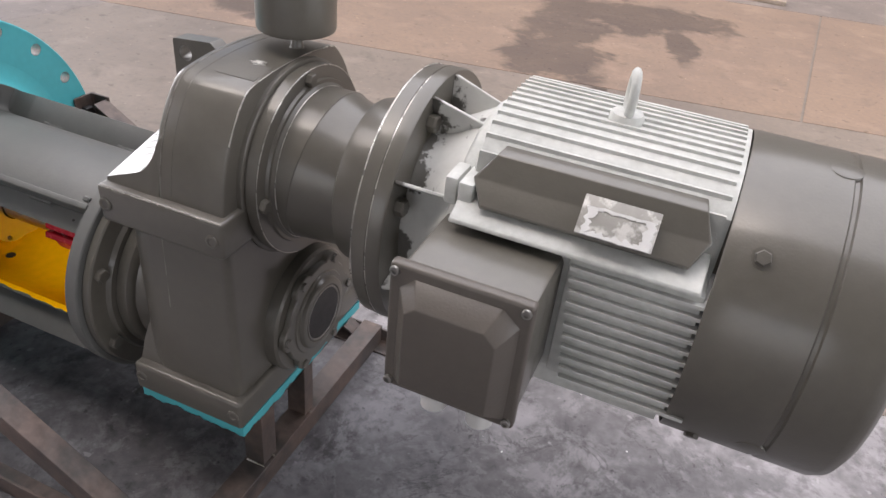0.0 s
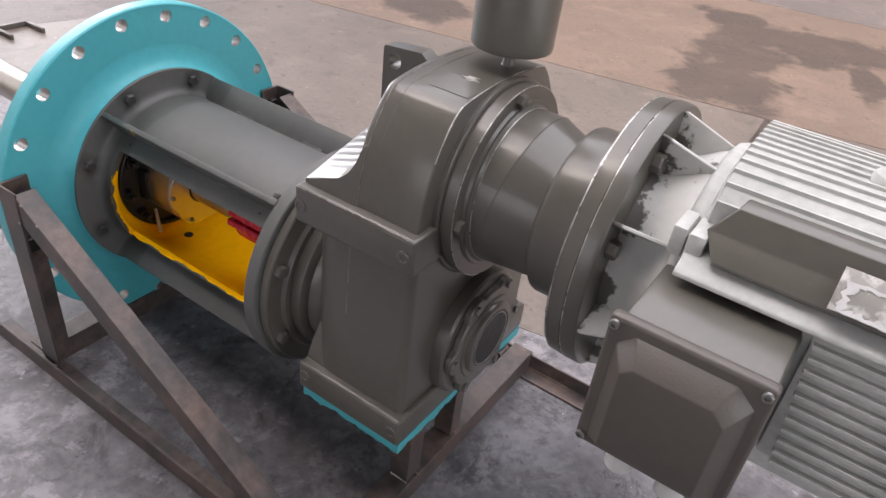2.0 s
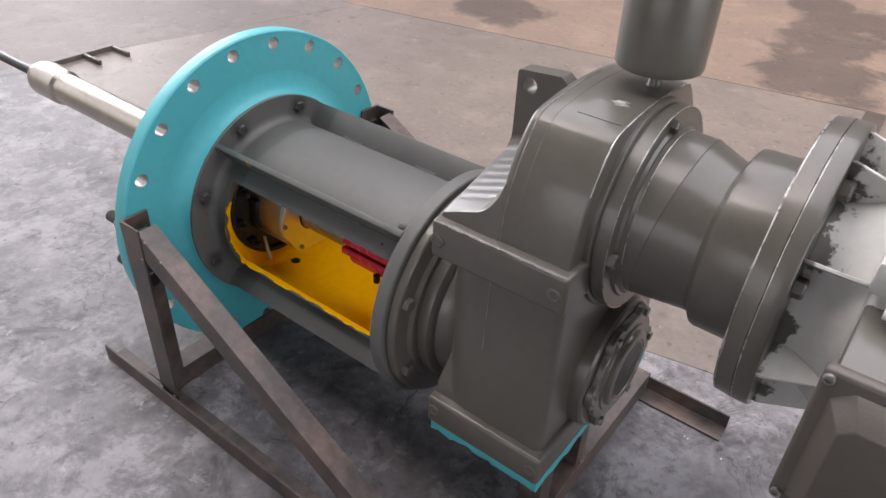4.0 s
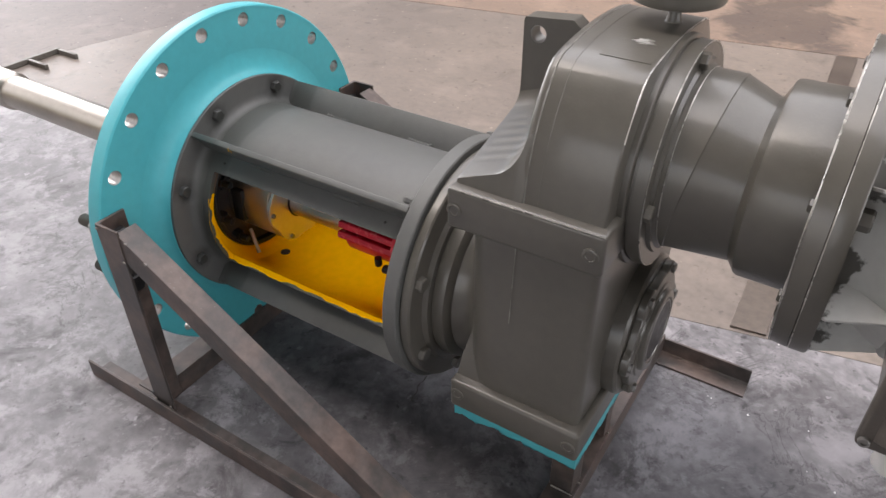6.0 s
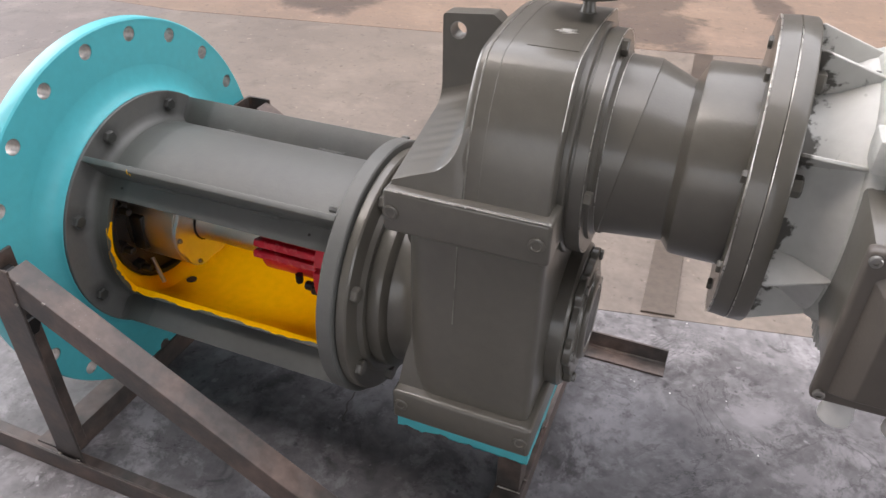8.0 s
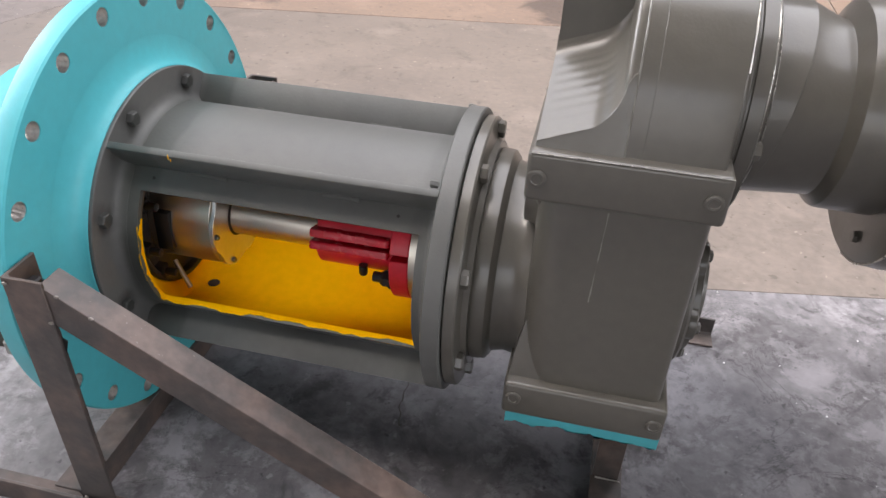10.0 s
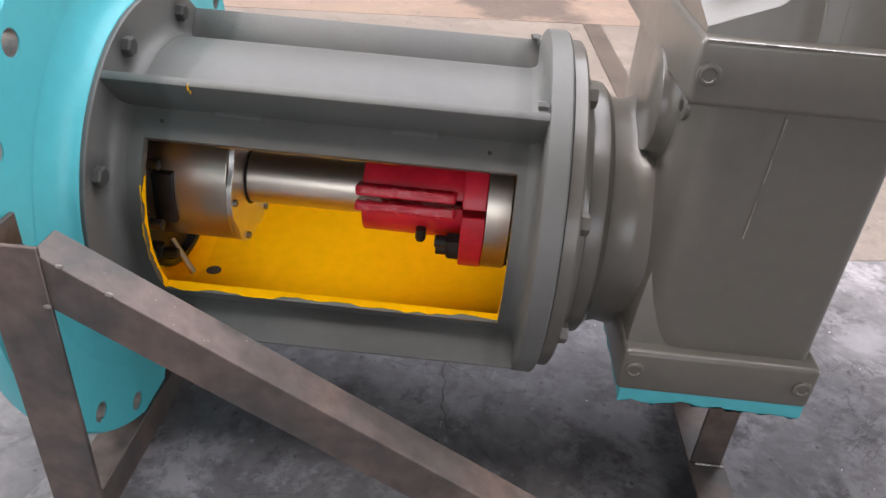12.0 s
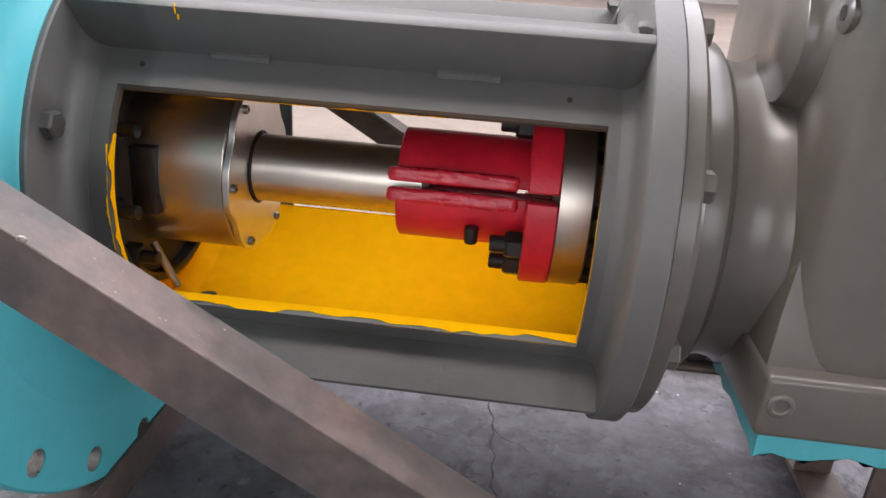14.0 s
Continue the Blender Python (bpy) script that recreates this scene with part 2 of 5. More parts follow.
def concrete(name, base, second, dirt, blotch=0.5, rough=0.62, relief=0.12, veined=False):
    m = material(name, base, rough, second=second, mix_scale=1.3, mix_lo=0.40, mix_hi=0.62, grain=0.10 + 0.4 * relief, grain_scale=42, bump=relief, bump_scale=80, spread=0.22)
    n, l = m.node_tree.nodes, m.node_tree.links
    b = n["Principled BSDF"]
    b.inputs["Specular IOR Level"].default_value = 0.30
    old = b.inputs["Base Color"].links[0].from_socket
    geo = n.new("ShaderNodeNewGeometry")
    last = old
    for scale, detail, bend, lo, hi, amount, tone in ((2.2, 9, 0.5, 0.50, 0.70, blotch * 0.7, 1.3), (6.5, 12, 0.8, 0.55, 0.68, blotch, 1.0), (15.0, 10, 0.9, 0.58, 0.68, blotch * 0.8, 0.9)):
        d = n.new("ShaderNodeTexNoise")
        d.inputs["Scale"].default_value, d.inputs["Detail"].default_value, d.inputs["Roughness"].default_value, d.inputs["Distortion"].default_value = scale, detail, 0.66, bend
        l.new(geo.outputs["Position"], d.inputs["Vector"])
        r = n.new("ShaderNodeMapRange")
        r.inputs[1].default_value, r.inputs[2].default_value, r.inputs[4].default_value = lo, hi, amount
        l.new(d.outputs["Fac"], r.inputs[0])
        mx = n.new("ShaderNodeMix")
        mx.data_type = "RGBA"
        l.new(r.outputs[0], mx.inputs[0])
        l.new(last, mx.inputs[6])
        mx.inputs[7].default_value = (*[c * tone for c in dirt], 1)
        last = mx.outputs[2]
    # pale dust and larger sparse spots
    for scale, lo, hi, amount, tone in ((4.5, 0.54, 0.72, 0.45, 1.45), (23.0, 0.665, 0.70, 0.55, 0.45), (31.0, 0.69, 0.72, 0.6, 1.7)):
        d = n.new("ShaderNodeTexNoise")
        d.inputs["Scale"].default_value, d.inputs["Detail"].default_value, d.inputs["Roughness"].default_value = scale, 6 if scale < 10 else 2, 0.6
        off = n.new("ShaderNodeVectorMath")
        off.inputs[1].default_value = (scale, 3.1 * scale, 0)
        l.new(geo.outputs["Position"], off.inputs[0])
        l.new(off.outputs[0], d.inputs["Vector"])
        rr = n.new("ShaderNodeMapRange")
        rr.inputs[1].default_value, rr.inputs[2].default_value, rr.inputs[4].default_value = lo, hi, amount
        l.new(d.outputs["Fac"], rr.inputs[0])
        mx = n.new("ShaderNodeMix")
        mx.data_type = "RGBA"
        l.new(rr.outputs[0], mx.inputs[0])
        l.new(last, mx.inputs[6])
        mx.inputs[7].default_value = (*[c * tone for c in base], 1)
        last = mx.outputs[2]
    if veined:
        # chalky mottling, then thin broken dark scuffs in drifts
        for scale, lo, hi, amount, tone, shift in ((5.5, 0.515, 0.585, 0.60, 1.50, 4.0), (13.0, 0.54, 0.60, 0.50, 1.42, 9.0), (9.0, 0.54, 0.62, 0.6, 0.50, 15.0), (3.0, 0.52, 0.58, 0.35, 0.62, 22.0)):
            off = n.new("ShaderNodeVectorMath")
            off.inputs[1].default_value = (shift, shift * 1.3, 0)
            l.new(geo.outputs["Position"], off.inputs[0])
            d = n.new("ShaderNodeTexNoise")
            d.inputs["Scale"].default_value, d.inputs["Detail"].default_value, d.inputs["Roughness"].default_value, d.inputs["Distortion"].default_value = scale, 12, 0.72, 0.3
            l.new(off.outputs[0], d.inputs["Vector"])
            rr = n.new("ShaderNodeMapRange")
            rr.inputs[1].default_value, rr.inputs[2].default_value, rr.inputs[4].default_value = lo, hi, amount
            l.new(d.outputs["Fac"], rr.inputs[0])
            mx = n.new("ShaderNodeMix")
            mx.data_type = "RGBA"
            l.new(rr.outputs[0], mx.inputs[0])
            l.new(last, mx.inputs[6])
            mx.inputs[7].default_value = (*[c * tone for c in base], 1)
            last = mx.outputs[2]
        for scale, near, amount, tone, seed in ((4.2, 0.009, 0.45, [c * 0.6 for c in dirt], 3.0),):
            off = n.new("ShaderNodeVectorMath")
            off.inputs[1].default_value = (seed, seed * 0.7, 0)
            l.new(geo.outputs["Position"], off.inputs[0])
            d, drift = n.new("ShaderNodeTexNoise"), n.new("ShaderNodeTexNoise")
            d.inputs["Scale"].default_value, d.inputs["Detail"].default_value, d.inputs["Roughness"].default_value, d.inputs["Distortion"].default_value = scale, 8, 0.62, 1.1
            drift.inputs["Scale"].default_value, drift.inputs["Detail"].default_value = scale * 0.55, 3
            l.new(off.outputs[0], d.inputs["Vector"])
            l.new(off.outputs[0], drift.inputs["Vector"])
            away = n.new("ShaderNodeMath")
            away.operation = "SUBTRACT"
            away.inputs[1].default_value = 0.5
            l.new(d.outputs["Fac"], away.inputs[0])
            size = n.new("ShaderNodeMath")
            size.operation = "ABSOLUTE"
            l.new(away.outputs[0], size.inputs[0])
            thin, where = n.new("ShaderNodeMapRange"), n.new("ShaderNodeMapRange")
            thin.inputs[1].default_value, thin.inputs[2].default_value = near, near * 0.25
            where.inputs[1].default_value, where.inputs[2].default_value, where.inputs[4].default_value = 0.48, 0.60, amount
            l.new(size.outputs[0], thin.inputs[0])
            l.new(drift.outputs["Fac"], where.inputs[0])
            both = n.new("ShaderNodeMath")
            both.operation = "MULTIPLY"
            l.new(thin.outputs[0], both.inputs[0])
            l.new(where.outputs[0], both.inputs[1])
            mx = n.new("ShaderNodeMix")
            mx.data_type = "RGBA"
            l.new(both.outputs[0], mx.inputs[0])
            l.new(last, mx.inputs[6])
            mx.inputs[7].default_value = (*tone, 1)
            last = mx.outputs[2]
    # small dark specks
    v = n.new("ShaderNodeTexNoise")
    v.inputs["Scale"].default_value, v.inputs["Detail"].default_value = 55, 3
    l.new(geo.outputs["Position"], v.inputs["Vector"])
    vr = n.new("ShaderNodeMapRange")
    vr.inputs[1].default_value, vr.inputs[2].default_value, vr.inputs[4].default_value = 0.66, 0.74, 0.6
    l.new(v.outputs["Fac"], vr.inputs[0])
    mx2 = n.new("ShaderNodeMix")
    mx2.data_type = "RGBA"
    l.new(vr.outputs[0], mx2.inputs[0])
    l.new(mx.outputs[2], mx2.inputs[6])
    mx2.inputs[7].default_value = (*[c * 0.4 for c in dirt], 1)
    l.new(mx2.outputs[2], b.inputs["Base Color"])
    return m


GREY_CONCRETE = concrete("grey_concrete", (0.272, 0.260, 0.267), (0.180, 0.171, 0.174), (0.074, 0.068, 0.069), 0.9, 0.60, 0.42, True)
MID_CONCRETE = concrete("beige_concrete", (0.203, 0.170, 0.144), (0.165, 0.139, 0.120), (0.112, 0.094, 0.080), 0.55, 0.5)
PALE_CONCRETE = concrete("pale_concrete", (0.196, 0.167, 0.151), (0.163, 0.140, 0.129), (0.108, 0.091, 0.083), 0.5)
BROWN_CONCRETE = concrete("brown_concrete", (0.226, 0.165, 0.125), (0.192, 0.142, 0.112), (0.140, 0.107, 0.090), 0.45)


def patches(m, tint, blobs, ragged=0.45, scale=3.2, lo=1.15, hi=0.80, strength=1.0):
    """Darker patches on a floor, stains and painted shade: soft-edged, ragged, each (x, y, half length, half width,
    turn).
    """
    n, l = m.node_tree.nodes, m.node_tree.links
    b = n["Principled BSDF"]
    old = b.inputs["Base Color"].links[0].from_socket
    geo = n.new("ShaderNodeNewGeometry")
    last = None
    for cx, cy, rx, ry, turn in blobs:
        mp = n.new("ShaderNodeMapping")
        mp.vector_type = "TEXTURE"
        mp.inputs["Location"].default_value, mp.inputs["Rotation"].default_value, mp.inputs["Scale"].default_value = (cx, cy, 0), (0, 0, turn), (rx, ry, 1)
        l.new(geo.outputs["Position"], mp.inputs["Vector"])
        ln = n.new("ShaderNodeVectorMath")
        ln.operation = "LENGTH"
        l.new(mp.outputs[0], ln.inputs[0])
        if last is None:
            last = ln.outputs["Value"]
        else:
            mn = n.new("ShaderNodeMath")
            mn.operation = "SMOOTH_MIN"
            mn.inputs[2].default_value = 0.25
            l.new(last, mn.inputs[0])
            l.new(ln.outputs["Value"], mn.inputs[1])
            last = mn.outputs[0]
    tex = n.new("ShaderNodeTexNoise")
    tex.inputs["Scale"].default_value, tex.inputs["Detail"].default_value, tex.inputs["Roughness"].default_value, tex.inputs["Distortion"].default_value = scale, 7, 0.6, 0.6
    l.new(geo.outputs["Position"], tex.inputs["Vector"])
    k = n.new("ShaderNodeMapRange")
    k.inputs[1].default_value, k.inputs[2].default_value, k.inputs[3].default_value, k.inputs[4].default_value = 0.2, 0.8, -ragged * 2, ragged * 2
    k.clamp = False
    l.new(tex.outputs["Fac"], k.inputs[0])
    add = n.new("ShaderNodeMath")
    l.new(last, add.inputs[0])
    l.new(k.outputs[0], add.inputs[1])
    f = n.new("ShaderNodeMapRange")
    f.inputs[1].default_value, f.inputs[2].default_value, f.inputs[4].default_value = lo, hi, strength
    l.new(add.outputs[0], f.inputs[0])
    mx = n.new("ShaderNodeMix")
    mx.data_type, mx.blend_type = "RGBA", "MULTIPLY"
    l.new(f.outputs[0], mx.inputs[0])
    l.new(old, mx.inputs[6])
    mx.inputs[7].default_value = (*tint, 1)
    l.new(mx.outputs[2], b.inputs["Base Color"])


# wet patches on the brown slab
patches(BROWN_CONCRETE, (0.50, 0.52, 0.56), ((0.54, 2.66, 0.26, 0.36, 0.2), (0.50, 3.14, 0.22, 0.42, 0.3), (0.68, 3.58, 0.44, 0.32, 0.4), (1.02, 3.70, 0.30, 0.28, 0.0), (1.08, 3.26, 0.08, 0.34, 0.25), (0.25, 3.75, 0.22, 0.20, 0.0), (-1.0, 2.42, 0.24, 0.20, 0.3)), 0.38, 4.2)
# a broad darker area of the grey floor beside and south of the machine
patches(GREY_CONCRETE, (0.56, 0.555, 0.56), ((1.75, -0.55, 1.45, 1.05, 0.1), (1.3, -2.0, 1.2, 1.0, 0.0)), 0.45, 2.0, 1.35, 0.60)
# oil stain and the shade beneath the machine, both put into the floor colour
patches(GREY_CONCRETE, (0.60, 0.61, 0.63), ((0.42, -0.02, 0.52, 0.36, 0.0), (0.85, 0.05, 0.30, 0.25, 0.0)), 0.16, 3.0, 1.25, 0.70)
JOINT = material("joint_dirt", (0.20, 0.175, 0.155), 0.85)


# ---- mesh helpers ----
def part(name, bm, mat, parent=None, label="", smooth=40):
    """Link a bmesh, drawn in world metres, as one mesh object, under a thing or a part."""
    bmesh.ops.recalc_face_normals(bm, faces=bm.faces[:])
    me = bpy.data.meshes.new(name)
    bm.to_mesh(me)
    bm.free()
    me.materials.append(mat)
    if smooth:
        for p in me.polygons:
            p.use_smooth = True
        me.set_sharp_from_angle(angle=radians(smooth))
    ob = new(name, me)
    if parent is not None:
        ob.parent = parent
        top = parent
        while top.parent is not None:
            top = top.parent
        ob.matrix_parent_inverse = Matrix.Translation(-Vector(top.location)) if parent is top else Matrix()
    if label:
        ob["label"] = label
    return ob


def thing(name, at, label, category, group="", kind=""):
    ob = new(name)
    ob.location = at
    ob.empty_display_size = 0.05
    return tagged(ob, label, category, group, kind)


AX = 0.355  # height of the pump's shaft
MX = 0.642  # height of the motor's shaft


def lathe(profile, y=0.0, z=AX, seg=64, bm=None):
    """Turn a profile of (x, radius) about a line along x."""
    bm = bm or bmesh.new()
    rings = []
    for x, r in profile:
        if r < 1e-6:
            rings.append([bm.verts.new((x, y, z))])
        else:
            rings.append([bm.verts.new((x, y + r * math.cos(2 * math.pi * k / seg), z + r * math.sin(2 * math.pi * k / seg))) for k in range(seg)])
    for a, b in zip(rings, rings[1:]):
        for k in range(seg):
            j = (k + 1) % seg
            if len(a) == 1 and len(b) == 1:
                continue
            if len(a) == 1:
                bm.faces.new((a[0], b[k], b[j]))
            elif len(b) == 1:
                bm.faces.new((a[k], a[j], b[0]))
            else:
                bm.faces.new((a[k], a[j], b[j], b[k]))
    return bm


def turned(bm, m):
    bmesh.ops.transform(bm, matrix=m, verts=bm.verts[:])
    return bm


def rounded(bm, width, segs=2, angle=35):
    edges = [e for e in bm.edges if len(e.link_faces) == 2 and e.calc_face_angle(0) > radians(angle)]
    bmesh.ops.bevel(bm, geom=edges, offset=width, segments=segs, profile=0.5, affect="EDGES", clamp_overlap=True)
    return bm


def box(x0, x1, y0, y1, z0, z1, bevel=0.0, segs=2):
    bm = bmesh.new()
    bmesh.ops.create_cube(bm, size=1)
    turned(bm, Matrix.LocRotScale(((x0 + x1) / 2, (y0 + y1) / 2, (z0 + z1) / 2), None, (x1 - x0, y1 - y0, z1 - z0)))
    return rounded(bm, bevel, segs) if bevel else bm


def prism(outline, axis, lo, hi, bevel=0.0, segs=2):
    """Extrude a closed outline of pairs along an axis: x takes (y, z), y takes (x, z), z takes (x, y)."""
    bm = bmesh.new()
    put = {"x": lambda p, d: (d, p[0], p[1]), "y": lambda p, d: (p[0], d, p[1]), "z": lambda p, d: (p[0], p[1], d)}[axis]
    a = [bm.verts.new(put(p, lo)) for p in outline]
    b = [bm.verts.new(put(p, hi)) for p in outline]
    bm.faces.new(a)
    bm.faces.new(b)
    for k in range(len(a)):
        j = (k + 1) % len(a)
        bm.faces.new((a[k], a[j], b[j], b[k]))
    bmesh.ops.recalc_face_normals(bm, faces=bm.faces[:])
    return rounded(bm, bevel, segs) if bevel else bm


def joined(*parts):
    out = bmesh.new()
    for bm in parts:
        me = bpy.data.meshes.new("joint")
        bm.to_mesh(me)
        bm.free()
        out.from_mesh(me)
        bpy.data.meshes.remove(me)
    return out


def fillet_path(points, radii, n=6):
    """A closed outline with its corners rounded."""
    out = []
    count = len(points)
    for k in range(count):
        p, a, b = Vector(points[k]), Vector(points[k - 1]), Vector(points[(k + 1) % count])
        r = radii[k]
        if r <= 0:
            out.append(tuple(p))
            continue
        u, v = (a - p).normalized(), (b - p).normalized()
        ang = u.angle(v)
        d = min(r / math.tan(ang / 2), (a - p).length * 0.49, (b - p).length * 0.49)
        for i in range(n + 1):
            s = i / n
            out.append(tuple((1 - s) ** 2 * (p + u * d) + 2 * s * (1 - s) * p + s * s * (p + v * d)))
    return out


def bead(points, r, closed=False, seed=1.0):
    """A thin tube of uneven width along an edge, for painted highlights and weld beads."""
    bm = bmesh.new()
    pts = [Vector(p) for p in points]
    n = len(pts)
    rows = []
    for k, p in enumerate(pts):
        ahead = (pts[(k + 1) % n] if closed or k < n - 1 else p) - (pts[k - 1] if closed or k > 0 else p)
        ahead.normalize()
        u = ahead.orthogonal().normalized() if abs(ahead.x) > 0.9 else ahead.cross(Vector((1, 0, 0))).normalized()
        w = ahead.cross(u)
        rr = r * max(0.25, 0.85 + 0.75 * noise.noise(p * 28 + Vector((seed, 0, 0))))
        rows.append([bm.verts.new(p + (u * math.cos(math.pi * j / 3) + w * math.sin(math.pi * j / 3)) * rr) for j in range(6)])
    for k in range(n if closed else n - 1):
        a, b = rows[k], rows[(k + 1) % n]
        for j in range(6):
            bm.faces.new((a[j], a[(j + 1) % 6], b[(j + 1) % 6], b[j]))
    return bm


def rim_line(x, r, z, width, seed, lo=0, hi=360):
    """A highlight line round a rim that stands across x."""
    n = int((hi - lo) / 2)
    return bead([(x, r * math.cos(radians(lo + 2 * k)), z + r * math.sin(radians(lo + 2 * k))) for k in range(n + (hi - lo < 360))], width, hi - lo == 360, seed)


def hexbolt(x, y, z, size, height, way, mat, parent, name="bolt", label="", washer=0.0, socket=False):
    """A hex bolt head standing on (x, y, z), along way, with a chamfered crown; optional washer; optional socket head."""
    seg = 24 if socket else 6
    prof = [(0, size), (height * 0.8, size), (height, size * 0.84), (height, 0.5 * size if socket else 0.0)]
    if socket:
        prof += [(height * 0.5, 0.5 * size), (height * 0.5, 0.0)]
    bm = lathe([(0.0, 0.0)] + prof, 0, 0, seg)
    if washer:
        bm = joined(bm, lathe([(0, 0), (0, washer), (size * 0.25, washer), (size * 0.25, 0)], 0, 0, 24))
    turn = Vector((1, 0, 0)).rotation_difference(Vector(way).normalized()).to_matrix().to_4x4()
    return part(name, turned(bm, Matrix.Translation((x, y, z)) @ turn), mat, parent, label, 30)


def angle_iron(a, b, up, side, w=0.05, t=0.005, ws=None):
    """An L-section bar from a to b: its ridge runs along the line, one leg goes along up, one along side."""
    a, b, up, side = Vector(a), Vector(b), Vector(up).normalized(), Vector(side).normalized()
    along = (b - a).normalized()
    up = (up - along * up.dot(along)).normalized()
    side = (side - along * side.dot(along) - up * side.dot(up)).normalized()
    ws = ws or w
    ell = [(0, 0), (w, 0), (w, t), (t * 1.8, t), (t, t * 1.8), (t, ws), (0, ws)]
    bm = bmesh.new()
    r1 = [bm.verts.new(a + up * p + side * q) for p, q in ell]
    r2 = [bm.verts.new(b + up * p + side * q) for p, q in ell]
    bm.faces.new(r1)
    bm.faces.new(r2)
    for k in range(len(ell)):
        j = (k + 1) % len(ell)
        bm.faces.new((r1[k], r1[j], r2[j], r2[k]))
    bmesh.ops.recalc_face_normals(bm, faces=bm.faces[:])
    return rounded(bm, 0.0009, 1, 60)


# ---- ground ----
def slab(outline, mat, name="slab"):
    return part(name, prism(outline, "z", -0.15, 0.0), mat, ground, smooth=0)


ground = part("ground", prism([(-300, -300), (300, -300), (300, 300), (-300, 300)], "z", -0.4, -0.006), JOINT, smooth=0)
tagged(ground, "bare cast concrete yard floor with stains", "floor", kind="structure")


def bound(x):
    return 2.2 + 0.17 * x


def mid(x):
    return 0.32 + 0.19 * x


def far(x):
    return 4.28 + 0.14 * x


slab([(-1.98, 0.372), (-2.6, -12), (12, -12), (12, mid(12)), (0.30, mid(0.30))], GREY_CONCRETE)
slab([(-1.98, 0.374), (0.30, mid(0.30) + 0.002), (12, mid(12) + 0.002), (12, bound(12)), (-1.58, bound(-1.58))], MID_CONCRETE)
slab([(-14, -12), (-2.602, -12), (-1.982, 0.372), (-1.582, bound(-1.58)), (-14, 1.888)], PALE_CONCRETE)
slab([(-14, 1.9), (-1.59, bound(-1.59) + 0.005), (1.70, bound(1.70) + 0.005), (1.80, far(1.80)), (-14, far(-14))], BROWN_CONCRETE)
slab([(1.712, bound(1.71) + 0.005), (12, bound(12) + 0.005), (12, far(12)), (1.812, far(1.81))], BROWN_CONCRETE)
slab([(-14, far(-14) + 0.005), (12, far(12) + 0.005), (12, 16), (-14, 16)], PALE_CONCRETE)


def crack(points, width, seed):
    """A hairline crack with wandering edges, as a thin dark seam in the floor."""
    bm = bmesh.new()
    rows = []
    for (xa, ya), (xb, yb) in zip(points, points[1:]):
        for k in range(12):
            u = k / 12
            x, y = xa + (xb - xa) * u, ya + (yb - ya) * u
            x, y = x + 0.008 * noise.noise((x * 40, y * 40, seed)), y + 0.008 * noise.noise((x * 40, y * 40, seed + 5))
            w = width * (0.5 + abs(noise.noise((x * 60, y * 60, seed + 9))))
            rows.append((bm.verts.new((x - w, y - w * 0.4, 0.0007)), bm.verts.new((x + w, y + w * 0.4, 0.0007))))
    for a, b in zip(rows, rows[1:]):
        bm.faces.new((a[0], a[1], b[1], b[0]))
    part("floor_crack", bm, DARK, ground, "dark hairline crack", 0)


crack([(0.384, 0.185), (0.391, 0.10), (0.396, 0.01), (0.41, -0.06)], 0.0014, 1.0)
crack([(0.391, 0.10), (0.44, 0.06), (0.52, 0.075)], 0.0010, 2.0)
crack([(0.391, 0.10), (0.34, 0.07), (0.29, 0.085)], 0.0009, 3.0)

# roof, walls and columns out of view, added to hold back the sky
PLASTER = material("wall_plaster", (0.26, 0.24, 0.22), 0.8, second=(0.21, 0.195, 0.18), mix_scale=0.8)
SHEET = material("roof_sheet", (0.22, 0.215, 0.21), 0.6, second=(0.17, 0.165, 0.16), mix_scale=0.8)
X0, X1, Y0, Y1 = -9.0, 12.0, -9.0, 13.0
ox0, ox1, oy0, oy1 = -4.5, 6.5, -1.8, 7.8
roof = part("ceiling", joined(box(X0, ox0, Y0, Y1, ROOF, ROOF + 0.2), box(ox1, X1, Y0, Y1, ROOF, ROOF + 0.2), box(ox0, ox1, Y0, oy0, ROOF, ROOF + 0.2), box(ox0, ox1, oy1, Y1, ROOF, ROOF + 0.2)), SHEET, smooth=0)
tagged(roof, "unseen sheet roof with one roof light, added to shape the light", "ceiling", kind="structure")
for name, bm in (("unseen_wall_north", box(X0, X1, Y1, Y1 + 0.25, 0, ROOF)), ("unseen_wall_east", joined(box(X1, X1 + 0.25, Y0, -6.0, 0, ROOF), box(X1, X1 + 0.25, 4.0, Y1, 0, ROOF), box(X1, X1 + 0.25, -6.0, 4.0, 5.6, ROOF))), ("unseen_wall_south", joined(box(X0, -3.2, Y0 - 0.25, Y0, 0, ROOF), box(4.2, X1, Y0 - 0.25, Y0, 0, ROOF), box(-3.2, 4.2, Y0 - 0.25, Y0, 3.7, ROOF)))):
    tagged(part(name, bm, PLASTER, smooth=0), "unseen plain plastered wall, added to shape the light", "wall", kind="structure")
for x, y in ((X0, Y0), (X0, 2.0), (X0, Y1 - 0.4), (X1 - 0.4, Y0)):
    col = part("column", box(x, x + 0.35, y, y + 0.35, 0, ROOF, 0.01), PLASTER, smooth=0)
    tagged(col, "unseen plain plastered column of the assumed workshop", "column", kind="structure")


# ---- turquoise flange ----
FR, BCD = 0.333, 0.31


